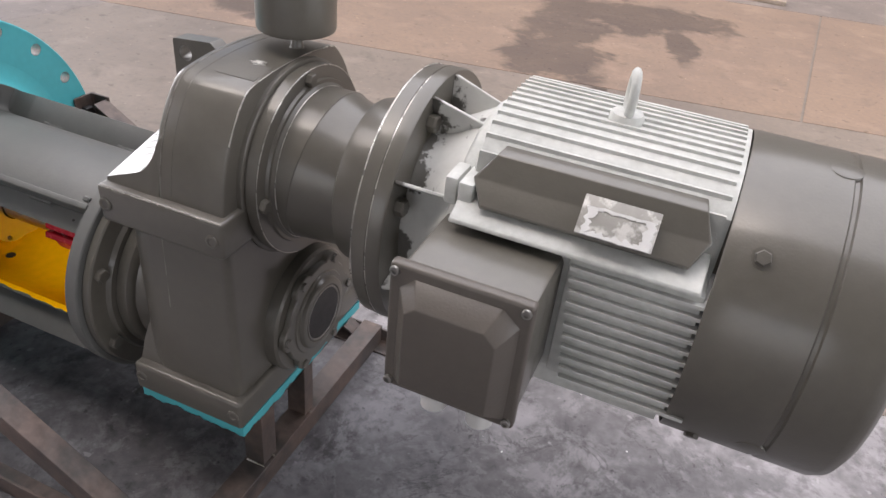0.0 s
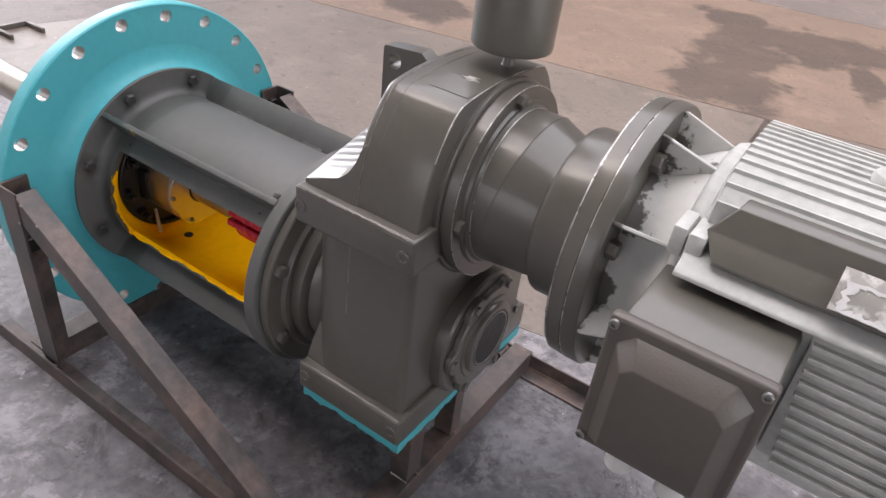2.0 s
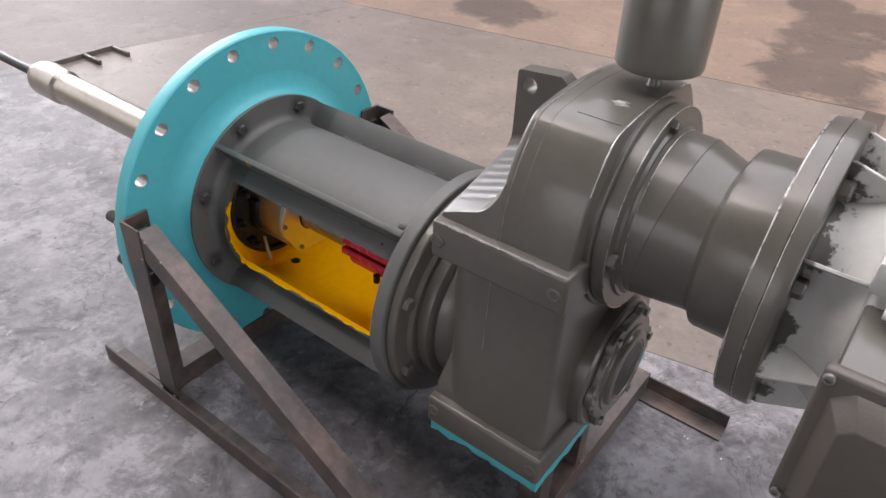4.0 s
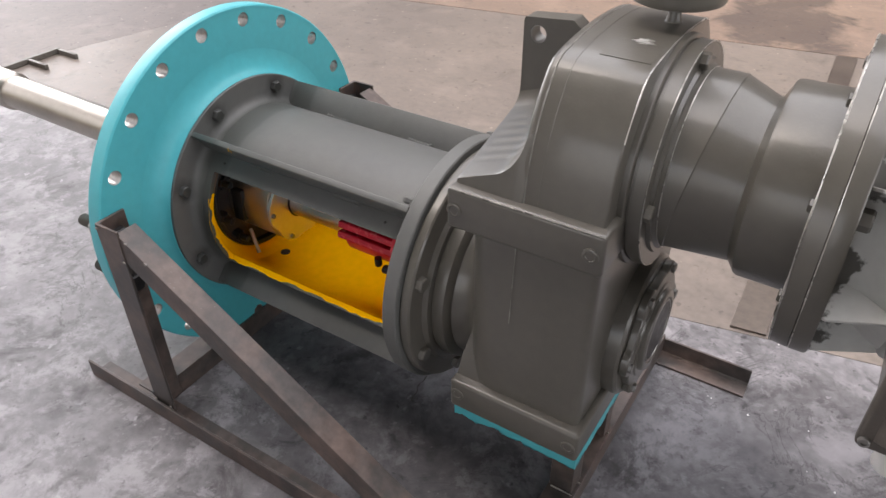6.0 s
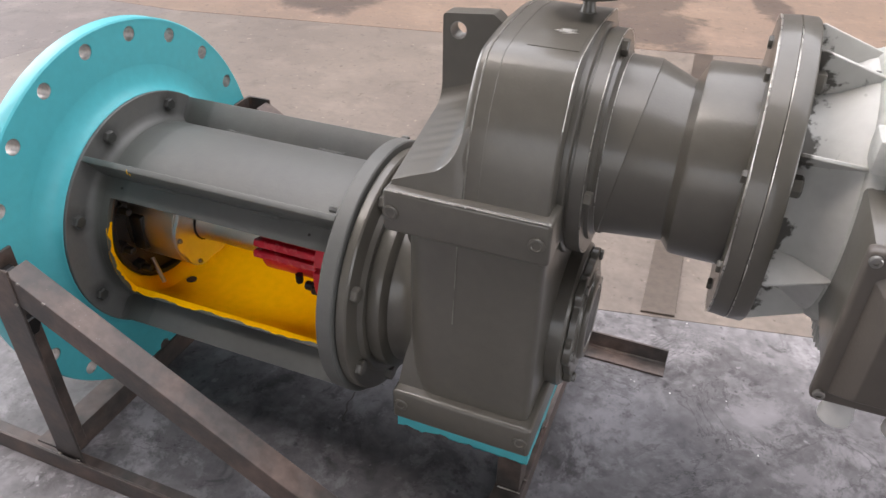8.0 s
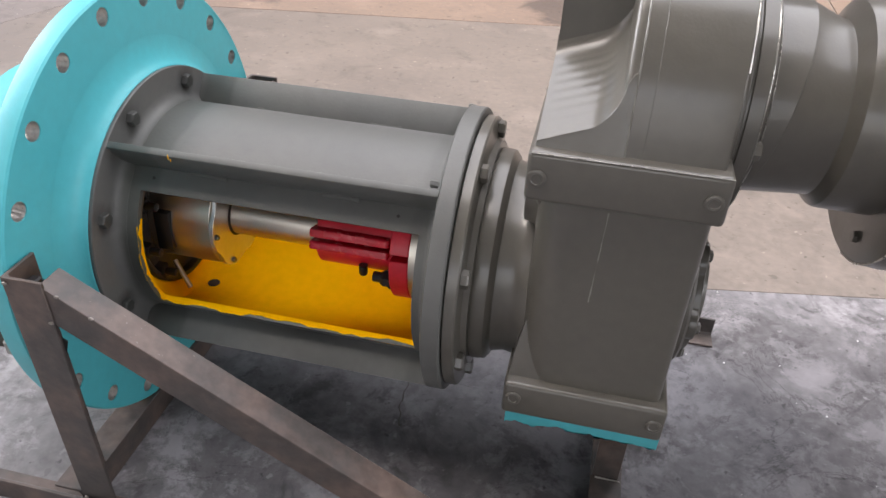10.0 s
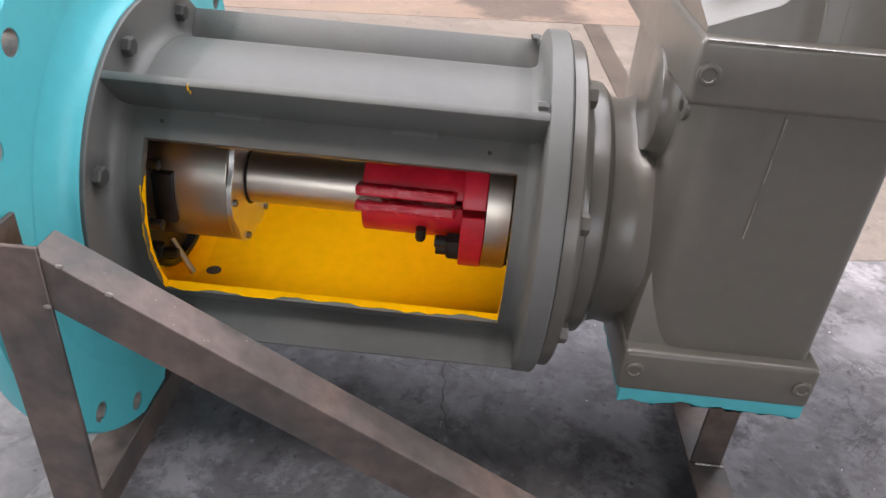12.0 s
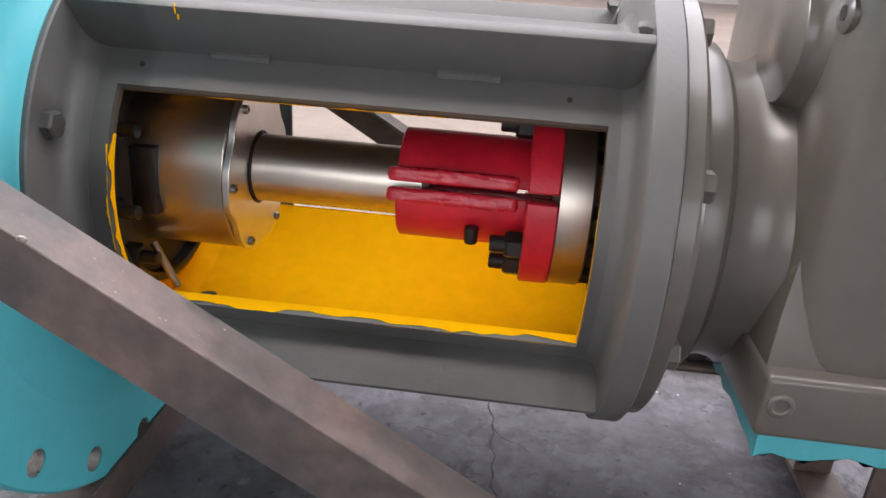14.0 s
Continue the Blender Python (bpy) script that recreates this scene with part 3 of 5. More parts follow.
def flange_plate():
    bm = bmesh.new()
    n, hole = 20, 0.0128
    xs = (-0.030, 0.0)
    per = 12
    outer, inner, holes = {}, {}, {}
    seg = 20 * per
    for s, x in enumerate(xs):
        outer[s] = [bm.verts.new((x, FR * math.cos(2 * math.pi * k / seg), AX + FR * math.sin(2 * math.pi * k / seg))) for k in range(seg)]
        inner[s] = [bm.verts.new((x, 0.155 * math.cos(2 * math.pi * k / seg), AX + 0.155 * math.sin(2 * math.pi * k / seg))) for k in range(seg)]
        holes[s] = []
        for h in range(n):
            a = 2 * math.pi * (h + 0.5) / n
            cy, cz = BCD * math.cos(a), BCD * math.sin(a)
            holes[s].append([bm.verts.new((x, cy + hole * math.cos(2 * math.pi * k / 24 + a), AX + cz + hole * math.sin(2 * math.pi * k / 24 + a))) for k in range(24)])
        loops = [outer[s], inner[s], *holes[s]]
        edges = []
        for lp in loops:
            for k in range(len(lp)):
                edges.append(bm.edges.new((lp[k], lp[(k + 1) % len(lp)])))
        bmesh.ops.triangle_fill(bm, use_beauty=True, use_dissolve=False, edges=edges)
    for a, b in [(outer[0], outer[1]), (inner[0], inner[1])] + list(zip(holes[0], holes[1])):
        for k in range(len(a)):
            j = (k + 1) % len(a)
            bm.faces.new((a[k], a[j], b[j], b[k]))
    return bm


flange = thing("pipe_flange", (0, 0, AX - FR), "large turquoise painted steel flange with twenty bolt holes", "flange")
part("flange_disc", flange_plate(), CYAN, flange, smooth=30)
part("rim", lathe([(-0.030, FR - 0.004), (-0.030, FR + 0.0005), (-0.028, FR + 0.002), (-0.002, FR + 0.002), (0.0005, FR - 0.0005), (0.0005, FR - 0.004)], seg=160), CYAN, flange)
for h in range(20):
    a = 2 * math.pi * (h + 0.5) / 20
    part("hole_sleeve", lathe([(-0.029, 0.0129), (-0.0015, 0.0129), (-0.0015, 0.0121), (-0.029, 0.0121), (-0.029, 0.0129)], BCD * math.cos(a), AX + BCD * math.sin(a), 24), BORE, flange, "bare steel bore" if h == 0 else "")
part("hub", lathe([(0.0003, 0.15), (0.0003, 0.2560), (0.0010, 0.2490), (0.0024, 0.2415), (0.0045, 0.2345), (0.0075, 0.2275), (0.0110, 0.2220), (0.0150, 0.2180), (0.0190, 0.2158), (0.0210, 0.2148), (0.0215, 0.2141), (0.0215, 0.15)], seg=128), CYAN, flange)
part("spigot", lathe([(-0.03, 0.20), (-0.20, 0.20), (-0.20, 0.155), (-0.03, 0.155)]), CYAN, flange)

# ---- lantern housing ----
lantern = thing("lantern_housing", (0.25, 0, AX - 0.21), "grey painted cast lantern housing with open side windows", "machine housing")
RO, RI = 0.163, 0.152
W_LO, W_HI, WX0, WX1 = -34.0, 37.5, 0.060, 0.454


def shell(r_out, r_in, wall=True, x0=0.018, x1=0.482):
    """A barrel with a window cut on both sides."""
    bm = bmesh.new()
    degs = sorted({*range(-90, 271, 5), 180 - W_HI, 180 - W_LO, W_LO, W_HI} - {270})
    xs = [x0, WX0] + [WX0 + (WX1 - WX0) * k / 8 for k in range(1, 8)] + [WX1, x1]
    nd = len(degs)
    ring = lambda r: [[bm.verts.new((x, r * math.cos(radians(d)), AX + r * math.sin(radians(d)))) for d in degs] for x in xs]
    out, inn = ring(r_out), ring(r_in)

    def cut(i, k):
        d = (degs[k] + (degs[(k + 1) % nd] if k + 1 < nd else 270)) / 2
        side = (180 - W_HI < d < 180 - W_LO) or (W_LO < d < W_HI)
        return side and 1 <= i <= len(xs) - 3

    for i in range(len(xs) - 1):
        for k in range(nd):
            j = (k + 1) % nd
            if cut(i, k):
                continue
            bm.faces.new((out[i][k], out[i][j], out[i + 1][j], out[i + 1][k]))
            bm.faces.new((inn[i][k], inn[i + 1][k], inn[i + 1][j], inn[i][j]))
            for (i2, k2), (p, q) in {(i - 1, k): ((i, k), (i, j)), (i + 1, k): ((i + 1, k), (i + 1, j)), (i, k - 1): ((i, k), (i + 1, k)), (i, (k + 1)): ((i, j), (i + 1, j))}.items():
                if 0 <= i2 < len(xs) - 1 and cut(i2, k2 % nd):
                    bm.faces.new((out[p[0]][p[1]], out[q[0]][q[1]], inn[q[0]][q[1]], inn[p[0]][p[1]]))
    for row in (0, len(xs) - 1):
        for k in range(nd):
            j = (k + 1) % nd
            bm.faces.new((out[row][k], out[row][j], inn[row][j], inn[row][k]))
    return bm


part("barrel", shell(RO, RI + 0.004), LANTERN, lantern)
lining = part("lining", shell(RI + 0.0035, RI), YELLOW, lantern, "yellow painted inside, darkened above for shade")
lining.data.materials.append(LINING_SHADE)
# upper lining coloured brown, standing in for the shade inside the top
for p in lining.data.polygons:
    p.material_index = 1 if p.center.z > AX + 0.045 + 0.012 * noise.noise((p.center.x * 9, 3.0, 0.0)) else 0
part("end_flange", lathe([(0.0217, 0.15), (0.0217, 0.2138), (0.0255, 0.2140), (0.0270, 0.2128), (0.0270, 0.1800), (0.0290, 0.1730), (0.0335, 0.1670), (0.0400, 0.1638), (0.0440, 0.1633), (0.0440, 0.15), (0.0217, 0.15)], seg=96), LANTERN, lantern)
part("end_flange", lathe([(0.464, 0.1558), (0.464, 0.1632), (0.470, 0.1650), (0.474, 0.169), (0.4765, 0.176), (0.477, 0.2075), (0.479, 0.2100), (0.500, 0.2100), (0.502, 0.208), (0.502, 0.1558), (0.464, 0.1558)], seg=96), LANTERN, lantern)
for d, tip in ((51.4, 0.2122), (128.6, 0.2122), (225, 0.209), (315, 0.209)):
    rib = box(0.0262, 0.4785, 0.158, tip, -0.005, 0.005, 0.0016)
    part("rib", turned(rib, Matrix.Translation((0, 0, AX)) @ Matrix.Rotation(radians(d), 4, "X")), LANTERN, lantern)
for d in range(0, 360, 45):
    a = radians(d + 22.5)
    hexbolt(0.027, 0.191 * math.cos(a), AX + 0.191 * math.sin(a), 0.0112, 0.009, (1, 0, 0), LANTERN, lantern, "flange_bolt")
for s in (-1, 1):
    for x in (0.076, 0.423):
        a = math.asin(0.114 / RO)
        m = Matrix.Translation((x, 0, AX)) @ Matrix.Rotation((math.pi - a) if s < 0 else a, 4, "X")
        pit = lathe([(RO - 0.004, 0), (RO - 0.004, 0.0023), (RO + 0.0008, 0.0023), (RO + 0.0008, 0)], 0, 0, 12)
        part("screw_hole", turned(pit, m @ Matrix.Rotation(radians(90), 4, "Z")), DARK, lantern)
# ragged yellow lip along the window edges: paint that ran over from the inside
def paint_lip(at, count, least, most, busy, seed):
    """A strip whose inner edge is straight and whose outer edge wanders; at(u, w) gives its points."""
    bm = bmesh.new()
    rows = []
    for k in range(count + 1):
        u = k / count
        wild = 0.5 + 0.9 * noise.noise((u * busy, seed, 0.3)) + 0.22 * noise.noise((u * busy * 3.7, seed, 7.1))
        rows.append([bm.verts.new(at(u, 0.0)), bm.verts.new(at(u, least + (most - least) * min(1.0, max(0.0, wild))))])
    for p, q in zip(rows, rows[1:]):
        bm.faces.new((p[0], p[1], q[1], q[0]))
    part("paint_edge", bm, YELLOW, lantern, "", 0)


def polar(x, r, a):
    return Vector((x, r * math.cos(a), AX + r * math.sin(a)))


for s in (-1, 1):
    lo, hi = (radians(180 - W_LO), radians(180 - W_HI)) if s < 0 else (radians(W_LO), radians(W_HI))
    inward = -1 if s < 0 else 1
    # on the cut faces below and above, then a run of paint over the outside of the low edge and of one end
    paint_lip(lambda u, w: polar(WX0 + (WX1 - WX0) * u, RI + 0.0005 + 0.0110 * w, lo + inward * 0.005), 160, 0.35, 1.0, 8, 2.0 + s)
    paint_lip(lambda u, w: polar(WX0 + (WX1 - WX0) * (0.18 + 0.5 * u), RI + 0.0005 + 0.0110 * w, hi - inward * 0.005), 60, 0.0, 0.30, 9, 5.0 + s)
    paint_lip(lambda u, w: polar(WX0 + 0.0007, RI + 0.0005 + 0.0110 * w, lo + (hi - lo) * 0.80 * u), 60, 0.1, 1.0, 7, 8.0 + s)
    paint_lip(lambda u, w: polar(WX0 - 0.0032 * w + 0.0005, RO + 0.0005, lo + (hi - lo) * (0.30 + 0.45 * u)), 60, -0.2, 0.8, 4, 3.0 + s)
    paint_lip(lambda u, w: polar(WX0 + (WX1 - WX0) * (0.55 + 0.45 * u), RO + 0.0005, lo - inward * 0.014 * w), 80, -0.6, 0.6, 9, 4.4 + s)

for k, x in enumerate((0.116, 0.1165)):
    bm = bmesh.new()
    bmesh.ops.create_icosphere(bm, subdivisions=2, radius=0.0022)
    turned(bm, Matrix.Translation(polar(x, 0.2095 - 0.006 * k, radians(128.6)) + Vector((0, -0.0042, -0.0026))) @ Matrix.Diagonal((0.4, 0.4, 1.9, 1)))
    part("paint_drip", bm, YELLOW, lantern)

# stitch welds at the feet of the upper ribs, painted over, and a lump where the rib meets the end flange
for d in (128.6, 51.4):
    for side in (2.1, -2.1):
        for x0, x1 in ((0.132, 0.181), (0.318, 0.368)):
            n = int((x1 - x0) / 0.0035)
            part("stitch_weld", bead([polar(x0 + (x1 - x0) * k / n, 0.1640 + 0.0012 * noise.noise((k * 0.7, d, side)), radians(d + side)) for k in range(n + 1)], 0.0046, False, d + x0 * 40), LANTERN, lantern)
    part("weld_lump", bead([polar(0.4665 + 0.0022 * k, 0.2095 + 0.0010 * math.sin(k), radians(d + (90 - d) * 0.09)) for k in range(5)], 0.0056, False, d), LANTERN, lantern)

# ---- shaft, seal and coupling inside the housing ----
shaft = thing("drive_shaft", (0.2, 0, AX - 0.034), "bright turned steel drive shaft", "shaft")
part("journal", lathe([(0.03, 0), (0.03, 0.034), (0.30, 0.034), (0.30, 0)]), STEEL, shaft)
part("collar", lathe([(0.1310, 0.033), (0.1310, 0.0350), (0.1318, 0.0352), (0.1326, 0.0350), (0.1326, 0.033)]), DARK, shaft, "dark wiper collar on the shaft")

seal = thing("seal_housing", (0.06, 0, AX - 0.083), "turned steel shaft seal housing with silver cover", "shaft seal")
part("seal_body", lathe([(0.024, 0.04), (0.024, 0.083), (0.1224, 0.083), (0.1232, 0.0822), (0.1232, 0.04)], seg=96), STEEL, seal)
lobes = []
for k in range(96):
    a = 2 * math.pi * k / 96
    lobes.append((0.0845 * (1 - 0.075 * math.sin(3 * a) ** 4) * math.cos(a), AX + 0.0845 * (1 - 0.075 * math.sin(3 * a) ** 4) * math.sin(a)))
part("cover_plate", prism(lobes, "x", 0.1236, 0.1300, 0.0006, 1), SILVER, seal, "silver lobed cover plate")
# the shade in the cover's bore is put in as a dark ring
part("bore_ring", lathe([(0.1295, 0.034), (0.1295, 0.0368), (0.1304, 0.0370), (0.1306, 0.0362), (0.1308, 0.034)]), DARK, seal, "dark ring standing in for the gap round the shaft")
for d in range(0, 360, 60):
    a = radians(d)
    hexbolt(0.130, 0.0765 * math.cos(a), AX + 0.0765 * math.sin(a), 0.0044, 0.0045, (1, 0, 0), ZINC, seal, "cover_screw", socket=True)
part("gland_ring", lathe([(0.012, 0.04), (0.012, 0.128), (0.022, 0.128), (0.024, 0.120), (0.024, 0.04)], seg=96), DARK, seal, "dark gland plate")
part("bore_lip", lathe([(0.023, 0.117), (0.0355, 0.118), (0.037, 0.120), (0.037, 0.1245), (0.0355, 0.1268), (0.023, 0.127), (0.023, 0.117)], seg=96), BLACK, seal, "black ring round the gland")
part("end_wall", lathe([(0.0105, 0.126), (0.0105, 0.1535), (0.052, 0.1535), (0.046, 0.1500), (0.039, 0.1445), (0.034, 0.1370), (0.032, 0.1300), (0.028, 0.1265), (0.0105, 0.126)], seg=96), YELLOW, lantern, "yellow rounded end wall")
part("clamp_block", turned(box(0.038, 0.063, -0.032, 0.032, 0.072, 0.088, 0.002), Matrix.Translation((0, 0, AX)) @ Matrix.Rotation(radians(88), 4, "X")), BLACK, seal)
for d in (118, 152, 190, 222, 300, 345, 30, 75):
    a = radians(d)
    hexbolt(0.024, 0.112 * math.cos(a), AX + 0.112 * math.sin(a), 0.013, 0.016, (1, 0, 0), BLACK, seal, "gland_nut")
    part("gland_stud", lathe([(0.024, 0), (0.024, 0.0065), (0.056, 0.0065), (0.057, 0.005), (0.057, 0)], 0.112 * math.cos(a), AX + 0.112 * math.sin(a), 16), BLACK, seal)
pin = lathe([(0, 0), (0, 0.004), (0.05, 0.004), (0.05, 0)], 0, 0, 12)
part("drain_pipe", turned(pin, Matrix.Translation((0.040, -0.060, AX - 0.070)) @ Vector((1, 0, 0)).rotation_difference(Vector((0.55, -0.25, -0.75))).to_matrix().to_4x4()), STEEL, seal)
part("drain_hole", turned(lathe([(0, 0), (0, 0.010), (0.0015, 0.010), (0.0015, 0)], 0, 0, 24), Matrix.Translation((0.066, -0.004, AX - 0.1523)) @ Vector((1, 0, 0)).rotation_difference(Vector((0, 0.03, 1.0))).to_matrix().to_4x4()), DARK, seal)

TILT = Matrix.Translation((0, 0, AX)) @ Matrix.Rotation(radians(-14), 4, "X") @ Matrix.Translation((0, 0, -AX))
coupling = thing("clamp_coupling", (0.36, 0, AX - 0.086), "red painted split clamp coupling on the shaft", "coupling")
for s, cut in ((1, "upper"), (-1, "lower")):
    prof = []
    n = 28
    for k in range(n + 1):
        a = math.pi * (k + 0.35) / (n + 0.7)
        prof.append((0.051 * math.cos(a), 0.051 * math.sin(a)))
    ring = prof + [(0.0345 * math.cos(math.pi * (k + 0.5) / (n + 1)), 0.0345 * math.sin(math.pi * (k + 0.5) / (n + 1))) for k in range(n, -1, -1)]
    half = prism([(y, AX + s * (0.0025 + z)) for y, z in ring], "x", 0.278, 0.402, 0.0015, 1)
    part("clamp_half", turned(half, TILT), RED, coupling)
    for y in (-1, 1):
        ear = box(0.272, 0.392, min(y * 0.040, y * 0.064), max(y * 0.040, y * 0.064), AX + min(s * 0.0028, s * 0.016), AX + max(s * 0.0028, s * 0.016), 0.003)
        bmesh.ops.subdivide_edges(ear, edges=[e for e in ear.edges if e.calc_length() > 0.006], cuts=14, use_grid_fill=True)
        for v in ear.verts:
            if abs(v.co.z - AX) > 0.004:
                v.co += Vector(noise.noise_vector(v.co * 150)) * 0.0006 + Vector(noise.noise_vector(v.co * 340)) * 0.0008
        part("ear", turned(ear, TILT), CAST_RED, coupling, "rough cast red clamp ear")
    prof = [(0.086 * math.cos(math.pi * (k + 0.3) / (n + 0.6)), 0.086 * math.sin(math.pi * (k + 0.3) / (n + 0.6))) for k in range(n + 1)]
    ring = prof + [(0.0345 * math.cos(math.pi * (k + 0.5) / (n + 1)), 0.0345 * math.sin(math.pi * (k + 0.5) / (n + 1))) for k in range(n, -1, -1)]
    part("flange_half", turned(prism([(y, AX + s * (0.0015 + z)) for y, z in ring], "x", 0.400, 0.428, 0.0015, 1), TILT), RED, coupling)
part("steel_flange", lathe([(0.4285, 0), (0.4285, 0.086), (0.456, 0.086), (0.458, 0.084), (0.458, 0)], seg=96), STEEL, coupling)
for d in (100, 208, 248, 20, 330):
    a = radians(d)
    y, z = 0.070 * math.cos(a), AX + 0.070 * math.sin(a)
    hexbolt(0.400, y, z, 0.0135, 0.016, (-1, 0, 0), BLACK, coupling, "coupling_nut")
    part("coupling_stud", lathe([(0.370, 0), (0.370, 0.007), (0.372, 0.008), (0.480, 0.008), (0.480, 0)], y, z, 16), BLACK, coupling)
    hexbolt(0.458, y, z, 0.0135, 0.014, (1, 0, 0), BLACK, coupling, "coupling_bolt")
for x in (0.352,):
    hexbolt(x, -0.054, AX - 0.022, 0.0065, 0.016, (0, 0, -1), BLACK, coupling, "clamp_screw", socket=True)

# ---- helical gear unit ----
gear = thing("gear_reducer", (0.69, 0, 0.236), "dark grey enamelled parallel-shaft gear reducer on turquoise base plate", "gear reducer")
part("output_flange", lathe([(0.5025, 0.10), (0.5025, 0.1975), (0.5045, 0.2000), (0.517, 0.2000), (0.5195, 0.1975), (0.5205, 0.178), (0.5225, 0.170), (0.530, 0.166), (0.530, 0.10)], seg=96), GEAR, gear)
part("output_neck", lathe([(0.530, 0.155), (0.534, 0.157), (0.550, 0.155), (0.556, 0.148), (0.558, 0.142), (0.575, 0.138), (0.590, 0.141), (0.602, 0.150), (0.625, 0.150), (0.625, 0)], seg=96), GEAR, gear)
for k in range(8):
    a = radians(22.5 + 45 * k)
    hexbolt(0.520, 0.182 * math.cos(a), AX + 0.182 * math.sin(a), 0.0125, 0.010, (1, 0, 0), GEAR, gear, "flange_bolt")
body = fillet_path([(0.600, -0.183), (0.790, -0.183), (0.790, 0.183), (0.600, 0.183)], [0.055, 0.014, 0.014, 0.055], 8)


def lower_case():
    """Upright case whose round flank draws in towards the foot."""
    bm = bmesh.new()
    rows = []
    for z in [0.285 + 0.005 * k for k in range(14)] + [0.37, 0.45, 0.53, 0.60]:
        draw = 0.058 * (1 - math.sqrt(max(0.0, 1 - ((0.347 - z) / 0.0635) ** 2))) if z < 0.347 else 0.0
        rows.append([bm.verts.new((max(x, 0.600 + draw) if x < 0.70 else x, y, z)) for x, y in body])
    for a, b in zip(rows, rows[1:]):
        for k in range(len(body)):
            j = (k + 1) % len(body)
            bm.faces.new((a[k], a[j], b[j], b[k]))
    bm.faces.new(rows[0])
    bm.faces.new(rows[-1])
    bmesh.ops.remove_doubles(bm, verts=bm.verts[:], dist=1e-6)
    return bm


part("lower_case", lower_case(), GEAR, gear)
for s in (-1, 1):
    gusset = bmesh.new()
    rows = [[gusset.verts.new((x, s * y, z)) for x, y in ((x0, y0), (0.665, y0), (0.665, 0.09), (x0, 0.09))] for z, x0, y0 in ((0.288, 0.5935, 0.1815), (0.2925, 0.5935, 0.1810), (0.33, 0.598, 0.172), (0.40, 0.612, 0.150))]
    for a, b in zip(rows, rows[1:]):
        for k in range(4):
            gusset.faces.new((a[k], a[(k + 1) % 4], b[(k + 1) % 4], b[k]))
    gusset.faces.new(rows[0])
    gusset.faces.new(rows[-1])
    part("foot_gusset", gusset, GEAR, gear)
scratch = bmesh.new()
rows = []
for k in range(41):
    u = k / 40
    z, w = 0.560 - 0.125 * u, 0.0010 * max(0.15, 0.6 + 0.9 * noise.noise((u * 9, 1.7, 0)))
    x = 0.6800 - 0.0035 * u + 0.0004 * noise.noise((u * 14, 6.0, 0))
    rows.append((scratch.verts.new((x - w, -0.1851, z)), scratch.verts.new((x + w, -0.1851, z))))
for a, b in zip(rows, rows[1:]):
    scratch.faces.new((a[0], a[1], b[1], b[0]))
part("scratch", scratch, PALE_ENAMEL, gear, "pale scrape along the casting seam", 0)
part("foot_bar", box(0.590, 0.800, -0.198, 0.198, 0.237, 0.292, 0.006, 4), GEAR, gear)
part("foot_bar", box(0.586, 0.797, -0.198, 0.198, 0.568, 0.627, 0.006, 4), GEAR, gear)


FLANK = [(0.184, 0.600), (0.181, 0.625), (0.177, 0.650), (0.172, 0.675), (0.165, 0.700), (0.156, 0.722), (0.145, 0.742), (0.132, 0.761), (0.121, 0.7735), (0.1135, 0.7800), (0.106, 0.7838)]  # half width and height of the hump's side


def hump_half(z):
    """Half width of the upper case at a height."""
    for (w0, z0), (w1, z1) in zip(FLANK, FLANK[1:]):
        if z <= z1:
            return w0 + (w1 - w0) * max(0.0, z - z0) / (z1 - z0)
    return max(0.0, 0.106 * (0.7935 - z) / 0.0097)


CROWN = [(0.096, 0.7862), (0.080, 0.7886), (0.055, 0.7915), (0.025, 0.7932), (0.0, 0.7935)]
hump = [(-y, z) for y, z in FLANK + CROWN] + [(y, z) for y, z in reversed(FLANK + CROWN[:-1])]
upper = prism(hump, "x", 0.6725, 0.788)
for low, width in ((True, 0.008), (False, 0.0035)):
    rim = [e for e in upper.edges if all((v.co.x < 0.674) if low else (v.co.x > 0.7875) for v in e.verts)]
    bmesh.ops.bevel(upper, geom=rim, offset=width, segments=4, profile=0.5, affect="EDGES", clamp_overlap=True)
part("upper_case", upper, GEAR, gear, smooth=28)
# the seam's paler colour stands in for the highlight along its ridge
part("mould_line", prism([(y * 1.006, 0.70 + (z - 0.70) * 1.010) for y, z in hump], "x", 0.6835, 0.6855, 0.0007, 1), PALE_ENAMEL, gear, "casting seam, coloured paler for its highlight")
part("case_seam", prism([(y * 1.002, 0.70 + (z - 0.70) * 1.004) for y, z in hump], "x", 0.7020, 0.7032, 0.0004, 1), GEAR, gear)


